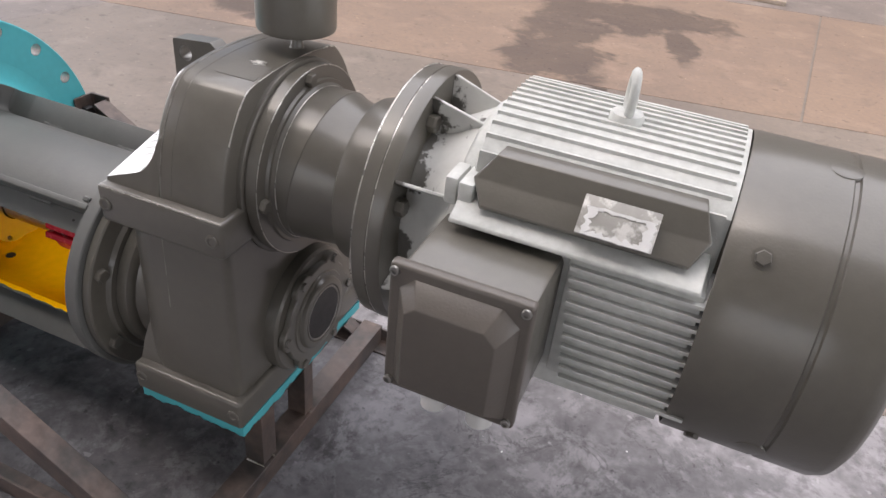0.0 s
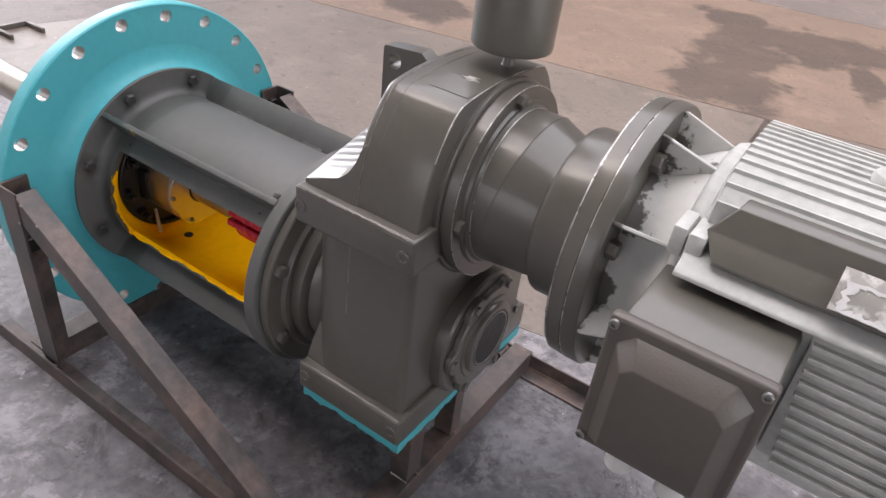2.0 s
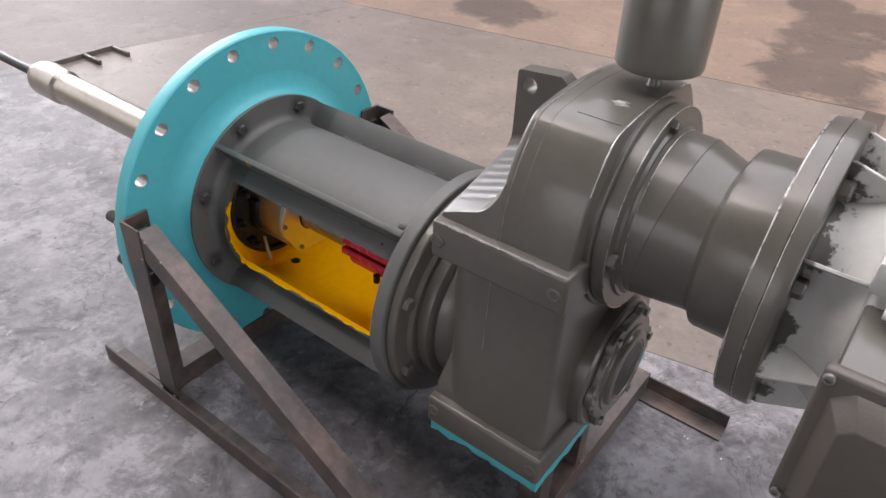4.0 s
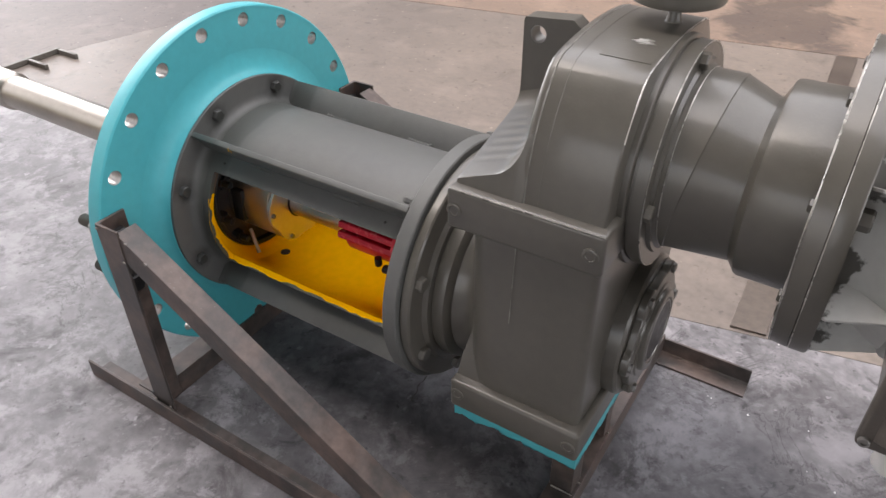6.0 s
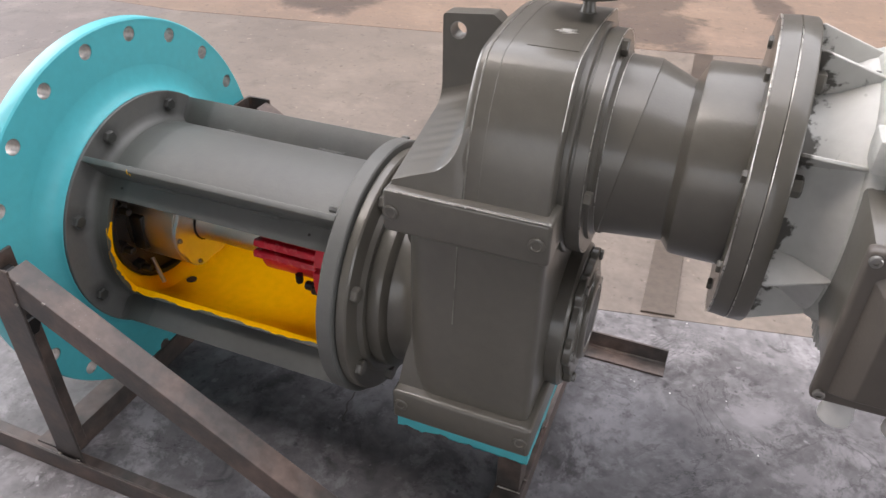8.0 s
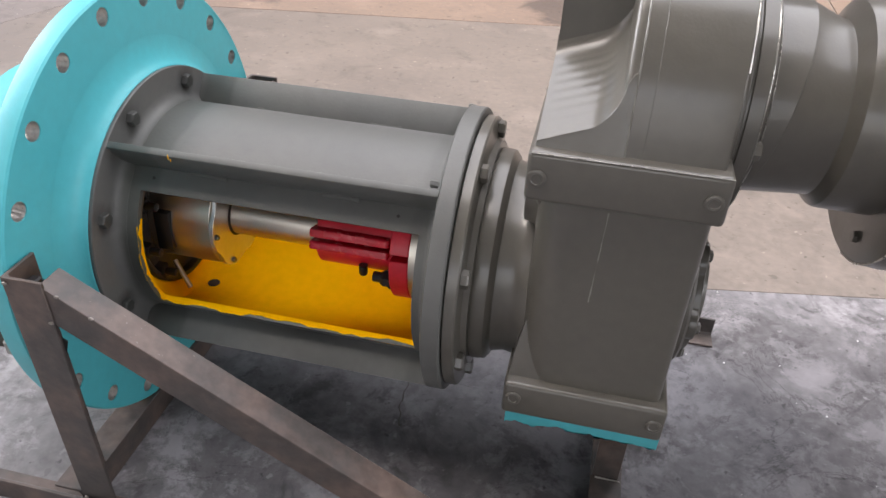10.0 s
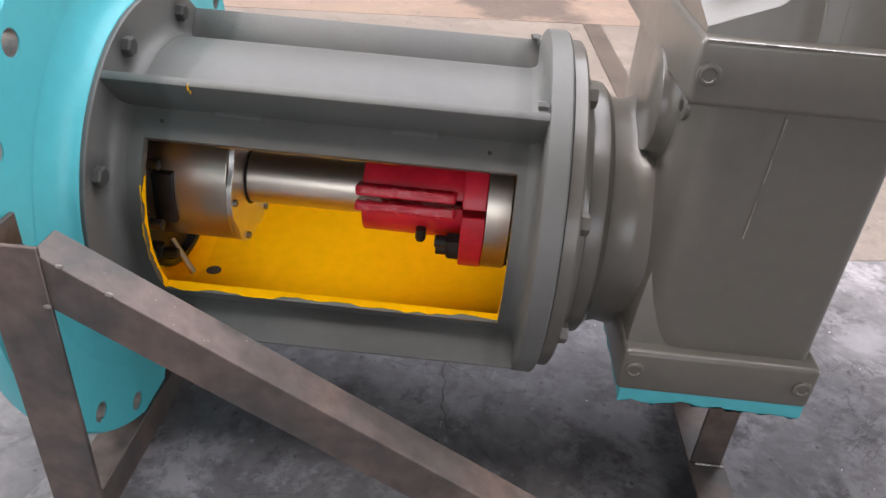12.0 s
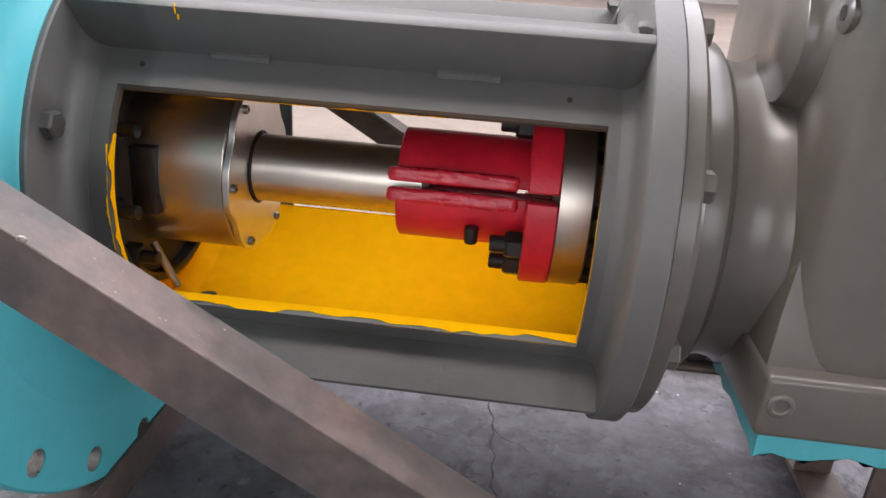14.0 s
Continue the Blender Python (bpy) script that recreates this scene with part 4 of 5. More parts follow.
def pocket():
    """The hollow beside the hump: a floor that climbs inwards and curls up against the hump and the lug."""
    bm = bmesh.new()
    xs = [0.592, 0.595, 0.603, 0.612, 0.621, 0.630, 0.638, 0.645, 0.651, 0.656, 0.661, 0.665, 0.669, 0.672, 0.674, 0.6755, 0.680, 0.6835]
    ys = [-0.192 + 0.172 * k / 64 for k in range(65)]
    rows = []
    for y in ys:
        base = 0.629 + 0.27 * (y + 0.194)
        if y > -0.040:
            base += 0.020 * (1 - math.sqrt(max(0.0, 1 - ((y + 0.040) / 0.020) ** 2)))
        wave = 0.00026 * math.sin((y + 0.16) * 2 * math.pi / 0.0165) if -0.150 < y < -0.045 else 0.0
        row = []
        for x in xs:
            t = max(0.0, (x - 0.644) / 0.032)
            row.append((x, y, base + 0.36 * (x - 0.592) + 0.040 * (1 - math.sqrt(max(0.0, 1 - t * t))) + wave * (1 if 0.595 < x < 0.662 else 0)))
        rows.append(row)
    for side in (1, -1):
        top = [[bm.verts.new((x, side * y, min(z, 0.80))) for x, y, z in row] for row in rows]
        for row in top:
            for v in row:
                if side < 0:
                    v.co.z = min(v.co.z, 0.74)
                edge = hump_half(v.co.z) + 0.0006
                v.co.y = max(-edge, min(edge, v.co.y))
        low = [[bm.verts.new((x, side * max(y, -0.1895), 0.60)) for x, y, z in row] for row in rows]
        nr, nc = len(rows), len(xs)
        for a in range(nr - 1):
            for b in range(nc - 1):
                bm.faces.new((top[a][b], top[a][b + 1], top[a + 1][b + 1], top[a + 1][b]))
        for b in range(nc - 1):
            bm.faces.new((top[0][b], top[0][b + 1], low[0][b + 1], low[0][b]))
        for b in range(nc - 1):
            bm.faces.new((top[-1][b], top[-1][b + 1], low[-1][b + 1], low[-1][b]))
        for a in range(nr - 1):
            bm.faces.new((top[a][0], top[a + 1][0], low[a + 1][0], low[a][0]))
    return bm


part("side_pocket", pocket(), GEAR, gear)
lugp = fillet_path([(0.593, 0.60), (0.593, 0.789), (0.660, 0.795), (0.678, 0.780), (0.678, 0.60)], [0, 0.006, 0.006, 0, 0], 4)


def bored(outline, y0, y1, cx, cz, r, seg=28):
    """A plate in the xz plane with a round hole through it."""
    bm = bmesh.new()
    loops = []
    for y in (y0, y1):
        o = [bm.verts.new((x, y, z)) for x, z in outline]
        h = [bm.verts.new((cx + r * math.cos(2 * math.pi * k / seg), y, cz + r * math.sin(2 * math.pi * k / seg))) for k in range(seg)]
        es = [bm.edges.new((lp[k], lp[(k + 1) % len(lp)])) for lp in (o, h) for k in range(len(lp))]
        bmesh.ops.triangle_fill(bm, use_beauty=True, use_dissolve=False, edges=es)
        loops.append((o, h))
    for a, b in zip(*loops):
        for k in range(len(a)):
            j = (k + 1) % len(a)
            bm.faces.new((a[k], a[j], b[j], b[k]))
    return bm


part("lifting_lug", bored(lugp, -0.022, 0.004, 0.614, 0.7695, 0.0115), GEAR, gear, smooth=30)
part("lug_eye", turned(lathe([(0.0, 0.0114), (0.025, 0.0114), (0.025, 0.0105), (0.0, 0.0105), (0.0, 0.0114)], 0, 0, 28), Matrix.Translation((0.614, -0.0215, 0.7695)) @ Matrix.Rotation(radians(90), 4, "Z")), ZINC, gear, "bare steel lug bore")
for x, z in ((0.598, 0.597), (0.781, 0.597), (0.604, 0.2675), (0.786, 0.2645)):
    part("plug", turned(lathe([(0, 0), (0, 0.0105), (0.002, 0.0105), (0.003, 0.009), (0.003, 0.0065), (0.0018, 0.0055), (0.0018, 0)], 0, 0, 24), Matrix.Translation((x, -0.1975, z)) @ Matrix.Rotation(radians(-90), 4, "Z")), GEAR, gear)
part("side_boss", lathe([(0.583, 0), (0.583, 0.0525), (0.584, 0.0540), (0.589, 0.0545), (0.593, 0.0560), (0.597, 0.0590), (0.601, 0.064), (0.601, 0)], -0.068, 0.527, 64), GEAR, gear)
part("oil_plug", lathe([(0.5985, 0), (0.5985, 0.0115), (0.600, 0.0135), (0.620, 0.0140), (0.620, 0)], -0.140, 0.548, 24), GEAR, gear)
part("plug_socket", lathe([(0.598, 0), (0.598, 0.006), (0.600, 0.006), (0.600, 0)], -0.140, 0.548, 6), DARK, gear)
# cover round the hollow shaft
part("shaft_boss", lathe([(0.785, 0), (0.785, 0.114), (0.808, 0.112), (0.812, 0.108), (0.812, 0)], seg=96), GEAR, gear)
cov = []
for k in range(144):
    a = 2 * math.pi * k / 144
    r = 0.092 + 0.014 * max(0.0, math.cos(6 * a)) ** 0.6
    cov.append((r * math.cos(a), AX + r * math.sin(a)))
part("shaft_cover", prism(cov, "x", 0.812, 0.824, 0.0015, 1), GEAR, gear)
part("shaft_cap", lathe([(0.824, 0.076), (0.8265, 0.074), (0.8265, 0.066), (0.832, 0.064), (0.8335, 0.062), (0.8335, 0.053), (0.831, 0.051), (0.831, 0)], seg=96), GEAR, gear)
part("shaft_seal", lathe([(0.831, 0), (0.831, 0.047), (0.8325, 0.046), (0.8325, 0)], seg=64), BLACK, gear, "black rubber shaft cap")
part("cap_ring", lathe([(0.8305, 0.0465), (0.8332, 0.0470), (0.8336, 0.0482), (0.8332, 0.0496), (0.8305, 0.0500)], seg=96), ZINC, gear, "bright bare steel ring")
for k in range(6):
    a = radians(60 * k)
    hexbolt(0.824, 0.096 * math.cos(a), AX + 0.096 * math.sin(a), 0.0080, 0.005, (1, 0, 0), GEAR, gear, "cover_bolt")
# input side
part("input_flange", lathe([(0.784, 0), (0.784, 0.150), (0.7945, 0.1495), (0.7960, 0.1480), (0.7965, 0.1425), (0.7995, 0.1425), (0.8005, 0.1452), (0.8150, 0.1445), (0.8165, 0.1430), (0.8170, 0.126), (0.8215, 0.1245), (0.8215, 0)], z=MX, seg=96), GEAR, gear)


def input_case():
    """Round housing whose cylinder ends on a slanting line and runs into a cone, then steps out to the motor side."""
    bm = bmesh.new()
    seg = 96
    rows = []
    for x, r, slant, drop in ((0.820, 0.0, 0, 0), (0.820, 0.121, 0, 0), (0.826, 0.1155, 0, 0), (0.845, 0.1148, 0.020, 0), (0.8458, 0.1138, 0.020, 0), (0.905, 0.1025, 0, 0.006), (0.908, 0.1025, 0, 0.006), (0.918, 0.1195, 0, 0), (0.923, 0.1212, 0, 0), (0.985, 0.1222, 0, 0), (0.985, 0.0, 0, 0)):
        rows.append([bm.verts.new((x + slant * math.sin(2 * math.pi * k / seg), r * math.cos(2 * math.pi * k / seg), MX - drop + r * math.sin(2 * math.pi * k / seg))) for k in range(seg)])
    for a, b in zip(rows, rows[1:]):
        for k in range(seg):
            j = (k + 1) % seg
            bm.faces.new((a[k], a[j], b[j], b[k]))
    bmesh.ops.remove_doubles(bm, verts=bm.verts[:], dist=1e-6)
    return bm


part("input_housing", input_case(), GEAR, gear, smooth=25)
part("motor_flange", lathe([(0.980, 0.10), (0.980, 0.178), (0.982, 0.181), (1.0005, 0.183), (1.0015, 0.1815), (1.0025, 0.183), (1.019, 0.183), (1.0215, 0.181), (1.022, 0.150), (1.022, 0.10)], z=MX, seg=128), GEAR, gear)
for d in (5, 95, 185, 275):
    a = radians(d)
    hexbolt(0.8168, 0.132 * math.cos(a), MX + 0.132 * math.sin(a), 0.0105, 0.009, (1, 0, 0), GEAR, gear, "input_bolt")
for k in range(8):
    a = radians(22.5 + 45 * k)
    y, z = 0.150 * math.cos(a), MX + 0.150 * math.sin(a)
    hexbolt(0.980, y, z, 0.008, 0.005, (-1, 0, 0), GEAR, gear, "motor_stud")
    hexbolt(1.022, y, z, 0.012, 0.012, (1, 0, 0), GEAR, gear, "motor_nut")
# highlights drawn as bright tubes along the sharp rims and edges
for x, r, width, lo, hi in ((0.7850, 0.1500, 0.0008, 60, 230), (0.8160, 0.1440, 0.0008, 40, 250), (0.8265, 0.1157, 0.0008, 60, 240), (0.9808, 0.1805, 0.0013, 60, 260), (1.0022, 0.1826, 0.0009, 95, 250)):
    part("glint_line", rim_line(x, r, MX, width, x * 90, lo, hi), GLINT, gear, "bright line painted as the edge's highlight")
crest = [(y, z) for y, z in hump if -0.16 < y < 0.12 and z > 0.64]
crest = [(a[0] + (b[0] - a[0]) * q / 8, a[1] + (b[1] - a[1]) * q / 8) for a, b in zip(crest, crest[1:]) for q in range(8)]
part("glint_line", bead([(0.7872, y, z - 0.0006) for y, z in crest], 0.0009, False, 4.0), GLINT, gear, "bright line painted as the edge's highlight")
part("glint_line", bead([(0.590 + 0.005 * k, -0.1968, 0.6258) for k in range(42)], 0.0005, False, 9.0), GLINT, gear, "bright line painted as the edge's highlight")
part("nameplate", turned(box(-0.030, 0.030, -0.022, 0.022, 0, 0.0006), Matrix.Translation((0.752, -0.067, 0.7898)) @ Matrix.Rotation(radians(6.5), 4, "X")), GEAR, gear)
spot = bmesh.new()
rs = random.Random(3)
for k in range(11):
    # short scrape marks side by side, ragged at both ends
    x, y, half, thick = rs.gauss(0, 0.0045), -0.0062 + 0.00125 * k, rs.uniform(0.004, 0.0105), rs.uniform(0.0006, 0.0011)
    outline = [(-half, 0.3 * thick), (-0.5 * half, -thick), (0.1 * half, -0.7 * thick), (0.6 * half, -thick), (half, -0.2 * thick), (0.5 * half, 0.9 * thick), (-0.2 * half, 0.6 * thick), (-0.6 * half, thick)]
    caps = [[spot.verts.new((x + u + 0.35 * w, y + w + 0.22 * u, z)) for u, w in outline] for z in (-0.0006, 0.0006 + 0.00003 * k)]
    spot.faces.new(caps[1])
    for i in range(8):
        spot.faces.new((caps[0][i], caps[0][(i + 1) % 8], caps[1][(i + 1) % 8], caps[1][i]))
part("bare_spot", turned(spot, Matrix.Translation((0.7565, -0.041, 0.7926)) @ Matrix.Rotation(radians(4.0), 4, "X")), SILVER_GREY, gear, "bare scraped metal spot", 0)

# turquoise base plate with an uneven painted edge
edge = []
for (xa, ya), (xb, yb), n in (((0.596, -0.193), (0.799, -0.193), 60), ((0.799, -0.193), (0.799, 0.193), 100), ((0.799, 0.193), (0.596, 0.193), 60), ((0.596, 0.193), (0.596, -0.193), 100)):
    for k in range(n):
        s = k / n
        edge.append((xa + (xb - xa) * s, ya + (yb - ya) * s))
bm = bmesh.new()
top = [bm.verts.new((x, y, 0.237)) for x, y in edge]
low = [bm.verts.new((x, y, 0.2200 - (0.003 if x > 0.79 else 0.0) + 0.009 * noise.noise((x * 40, y * 40, 2.0)) + 0.005 * noise.noise((x * 130, y * 130, 5.0)))) for x, y in edge]
bm.faces.new(top)
bm.faces.new(low)
for k in range(len(edge)):
    j = (k + 1) % len(edge)
    bm.faces.new((top[k], top[j], low[j], low[k]))
part("base_plate", bm, CYAN, gear, "turquoise base plate with ragged paint edge", 0)

# ---- oil canister ----
can = thing("oil_canister", (0.761, 0.046, 0.792), "dark grey round oil expansion canister on a short stem", "canister")
up = Matrix.Translation((0.761, 0.046, 0)) @ Matrix.Rotation(radians(-90), 4, "Y")
part("canister_body", turned(lathe([(0.8205, 0), (0.8195, 0.040), (0.8200, 0.0535), (0.8212, 0.0560), (0.824, 0.0572), (0.829, 0.0572), (1.012, 0.0590), (1.018, 0.055), (1.018, 0)], 0, 0, 96), up), GEAR, can)
part("stem", turned(lathe([(0.780, 0), (0.780, 0.0092), (0.797, 0.0092), (0.799, 0.0082), (0.8205, 0.0082), (0.8205, 0)], 0, 0, 24), up), GEAR, can)
part("stem_collar", turned(lathe([(0.7890, 0.0080), (0.7890, 0.0108), (0.7925, 0.0110), (0.7935, 0.0098), (0.7935, 0.0080)], 0, 0, 24), up), PALE_ENAMEL, can, "collar with rubbed bright edge")

# ---- electric motor ----
motor = thing("electric_motor", (1.24, 0, MX - 0.17), "flanged electric motor in pale ragged primer with dark fan cowl", "electric motor")
part("end_shield", lathe([(1.0222, 0.10), (1.0222, 0.131), (1.026, 0.128), (1.034, 0.126), (1.048, 0.130), (1.064, 0.139), (1.078, 0.148), (1.088, 0.152), (1.104, 0.153), (1.104, 0.10)], z=MX, seg=96), PATCHY, motor, "end shield with ragged dark and pale paint")
for d in (84, 107, 147, 195, 240, 285, 330, 20):
    a = radians(d - 90)
    web = prism([(1.021, 0.10), (1.021, 0.178), (1.026, 0.179), (1.060, 0.167), (1.092, 0.156), (1.092, 0.10)], "y", -0.0022, 0.0022, 0.0008, 1)
    part("web", turned(web, Matrix.Translation((0, 0, MX)) @ Matrix.Rotation(a, 4, "X")), PATCHY, motor)
part("stator_case", lathe([(1.086, 0.10), (1.086, 0.152), (1.090, 0.158), (1.098, 0.161), (1.104, 0.160), (1.106, 0.134), (1.392, 0.134), (1.392, 0.10)], z=MX, seg=96), PRIMER, motor)
part("case_band", lathe([(1.105, 0.13), (1.105, 0.165), (1.107, 0.168), (1.115, 0.168), (1.117, 0.166), (1.117, 0.13)], z=MX, seg=96), PRIMER, motor)


def fin(y0, z0, y1, z1, x0, x1, t=0.0024):
    """A cooling fin from its root (y0, z0) to its tip (y1, z1), along x, with chamfered ends."""
    d = Vector((y1 - y0, z1 - z0)).normalized()
    n = Vector((-d.y, d.x))
    bm = bmesh.new()
    vs = []
    for x, s, k in ((x0, 0, 1.5), (x0 + 0.006, 1, 0.8), (x1 - 0.006, 1, 0.8), (x1, 0, 1.5)):
        c = Vector((y0, z0)).lerp(Vector((y1, z1)), s)
        vs.append([bm.verts.new((x, c.x + n.x * t * k * q, c.y + n.y * t * k * q)) for q in (-1, 1)])
    bm.faces.new((vs[0][0], vs[1][0], vs[2][0], vs[3][0]))
    bm.faces.new((vs[0][1], vs[3][1], vs[2][1], vs[1][1]))
    for a, b in ((0, 1), (1, 2), (2, 3), (3, 0)):
        bm.faces.new((vs[a][0], vs[a][1], vs[b][1], vs[b][0]))
    return bm


def crown_z(y):
    """Height of the fin tips over the motor's shaft: a squarish arch."""
    return 0.188 * (1 - (abs(y) / 0.150) ** 3) ** (1 / 3)


for k in range(-7, 8):  # upright fins above and below
    y = 0.0168 * k
    root = math.sqrt(0.134 ** 2 - y * y) - 0.004
    reach = 1.420 if math.hypot(y, crown_z(y)) < 0.187 else 1.3935
    part("fin", fin(y, MX + root, y, MX + crown_z(y), 1.106, reach, 0.0022), PRIMER, motor)
    part("fin", fin(y, MX - root, y, MX - crown_z(y), 1.106, reach, 0.0022), PRIMER, motor)
crown = [(0.0084 * k, MX + crown_z(0.0084 * k) - 0.0034) for k in range(14, -15, -1)]
part("fin_bed", prism(crown + [(-0.118, MX + 0.06), (0.118, MX + 0.06)], "x", 1.1125, 1.3930), PRIMER, motor)
for k in range(11):  # level fins on both sides
    z = 0.556 + 0.0157 * k
    root = math.sqrt(0.134 ** 2 - (z - MX) ** 2) - 0.004
    part("fin", fin(-root, z, -0.177, z, 1.244 + 0.0014 * (10 - k), 1.420, 0.0028), PRIMER, motor)
    part("fin", fin(root, z, 0.170, z, 1.114, 1.380), PRIMER, motor)
part("side_bed", box(1.247, 1.392, -0.1700, -0.10, 0.556, 0.7225, 0.003), PRIMER, motor)
part("side_pad", box(1.215, 1.258, -0.158, -0.10, 0.552, 0.722, 0.004), PRIMER, motor)
# corner block, pad with the rating plate, and ledge
part("corner_block", prism([(-0.085, 0.70), (-0.120, 0.70), (-0.120, 0.772), (-0.114, 0.786), (-0.085, 0.792)], "x", 1.1130, 1.386, 0.002, 1), PRIMER, motor)
pad = bmesh.new()
section = ((-0.108, 0.803, 1.140, 1.366), (-0.130, 0.799, 1.137, 1.369), (-0.142, 0.7705, 1.118, 1.380), (-0.167, 0.7505, 1.135, 1.367), (-0.163, 0.7445, 1.133, 1.367), (-0.108, 0.743, 1.131, 1.368))
ends = [[pad.verts.new((p[2 + e], p[0], p[1])) for p in section] for e in (0, 1)]
pad.faces.new(ends[0])
pad.faces.new(ends[1])
for k in range(6):
    j = (k + 1) % 6
    pad.faces.new((ends[0][k], ends[0][j], ends[1][j], ends[1][k]))
bmesh.ops.recalc_face_normals(pad, faces=pad.faces[:])
part("corner_pad", rounded(pad, 0.0018, 2, 20), GEAR, motor, "dark painted corner pad")
part("corner_ledge", prism([(-0.110, 0.7455), (-0.150, 0.7455), (-0.1770, 0.7315), (-0.1785, 0.7300), (-0.1785, 0.7255), (-0.110, 0.7255)], "x", 1.104, 1.386, 0.0012, 1), PRIMER, motor)
plate = box(-0.041, 0.041, -0.022, 0.022, -0.001, 0.0012, 0.0006)
part("rating_plate", turned(plate, Matrix.Translation((1.286, -0.1600, 0.7740)) @ Matrix.Rotation(radians(46), 4, "X")), SILVER_GREY, motor, "pale rating plate smeared with white paint")
smear = bmesh.new()
ring = []
for k in range(72):
    a = 2 * math.pi * k / 72
    cx, cy = max(-1, min(1, 1.5 * math.cos(a))), max(-1, min(1, 1.5 * math.sin(a)))
    j = 1 + 0.10 * noise.noise((3 * cx, 3 * cy, 1.0)) + 0.06 * noise.noise((14 * cx, 14 * cy, 4.0))
    ring.append((0.036 * cx * j + 0.002, 0.016 * cy * j - 0.006))
loops = [[smear.verts.new((x * k, y * k, z)) for x, y in ring] for k, z in ((1.0, 0.0022), (1.02, 0.0010))]
loops.append([smear.verts.new((x * w, y * w - 0.001, 0.0021)) for x, y in ring for w in (0.74 + 0.30 * noise.noise((x * 130, y * 130, 6.0)),)])
for k in range(72):
    j = (k + 1) % 72
    smear.faces.new((loops[0][k], loops[0][j], loops[1][j], loops[1][k]))
    smear.faces.new((loops[0][k], loops[0][j], loops[2][j], loops[2][k]))
part("paint_smear", turned(smear, Matrix.Translation((1.286, -0.1600, 0.7740)) @ Matrix.Rotation(radians(46), 4, "X")), WHITE, motor, "dried white paint smear", 0)
for xa, xb, ya in ((1.084, 1.1005, -0.150), (1.1025, 1.1215, -0.155)):
    part("shield_lug", box(xa, xb, ya, -0.105, 0.730, 0.766, 0.004, 2), PRIMER, motor)
# eyebolt
eb = bmesh.new()
ring_r, wire = 0.0170, 0.0057
vs = [[eb.verts.new((0, (ring_r + wire * math.cos(2 * math.pi * j / 12)) * math.cos(2 * math.pi * i / 32), 1.45 * (ring_r + wire * math.cos(2 * math.pi * j / 12)) * math.sin(2 * math.pi * i / 32))) for j in range(12)] for i in range(32)]
for i in range(32):
    for j in range(12):
        vs[i][j].co.x = wire * math.sin(2 * math.pi * j / 12)
for i in range(32):
    for j in range(12):
        eb.faces.new((vs[i][j], vs[(i + 1) % 32][j], vs[(i + 1) % 32][(j + 1) % 12], vs[i][(j + 1) % 12]))
part("lifting_eye", turned(eb, Matrix.Translation((1.252, -0.012, 0.8575)) @ Matrix.Rotation(radians(14), 4, "Z")), PRIMER, motor)
part("eye_boss", turned(lathe([(0.770, 0), (0.770, 0.028), (0.812, 0.0245), (0.832, 0.0205), (0.8365, 0.0185), (0.838, 0.0120), (0.838, 0)], 0, 0, 32), Matrix.Translation((1.252, -0.012, 0)) @ Matrix.Rotation(radians(-90), 4, "Y")), PRIMER, motor)
# fan cowl
part("fan_cowl", lathe([(1.450, 0.10), (1.450, 0.190), (1.3945, 0.190), (1.3940, 0.1915), (1.396, 0.193), (1.500, 0.193), (1.502, 0.1905), (1.506, 0.1905), (1.508, 0.193), (1.565, 0.193), (1.578, 0.188), (1.586, 0.177), (1.588, 0.160), (1.588, 0)], z=MX, seg=128), GEAR, motor, "dark grey sheet steel fan cowl")
for d in (42, 138, 222, 318):
    a = radians(d)
    way = Vector((0, math.cos(a), math.sin(a)))
    hexbolt(1.432, 0.191 * way.y, MX + 0.191 * way.z, 0.009, 0.007, way, GEAR, motor, "cowl_screw", washer=0.012)
for d in (96, 211, 330):
    a = radians(d)
    way = Vector((0, math.cos(a), math.sin(a)))
    m = Matrix.Translation(Vector((1.493, 0, MX)) + way * 0.190) @ Vector((1, 0, 0)).rotation_difference(way).to_matrix().to_4x4()
    part("cowl_dimple", turned(lathe([(0, 0), (0, 0.018), (0.0035, 0.0165), (0.0045, 0.012), (0.0045, 0)], 0, 0, 32), m), GEAR, motor)
# terminal box
part("terminal_box", joined(box(1.088, 1.238, -0.262, -0.10, 0.556, 0.714, 0.006), box(1.118, 1.2395, -0.215, -0.10, 0.562, 0.7125, 0.008)), GEAR, motor)
lid = part("box_lid", box(1.080, 1.241, -0.276, -0.260, 0.547, 0.722, 0.005, 3), BOX_PAINT, motor)
face = bmesh.new()
o = [face.verts.new((x, -0.2745, z)) for x, z in ((1.092, 0.559), (1.230, 0.559), (1.230, 0.692), (1.210, 0.7095), (1.110, 0.7095), (1.092, 0.694))]
i_ = [face.verts.new((x, -0.2990, z)) for x, z in ((1.110, 0.577), (1.212, 0.577), (1.212, 0.674), (1.198, 0.6885), (1.122, 0.6885), (1.110, 0.678))]
face.faces.new(i_)
face.faces.new(o)
for k in range(6):
    face.faces.new((o[k], o[(k + 1) % 6], i_[(k + 1) % 6], i_[k]))
bmesh.ops.recalc_face_normals(face, faces=face.faces[:])
part("lid_panel", rounded(face, 0.0015, 2, 15), BOX_PAINT, lid)
for x, z in ((1.087, 0.713), (1.233, 0.713), (1.087, 0.557), (1.233, 0.557)):
    hexbolt(x, -0.276, z, 0.0055, 0.004, (0, -1, 0), ZINC, lid, "lid_screw", socket=True)
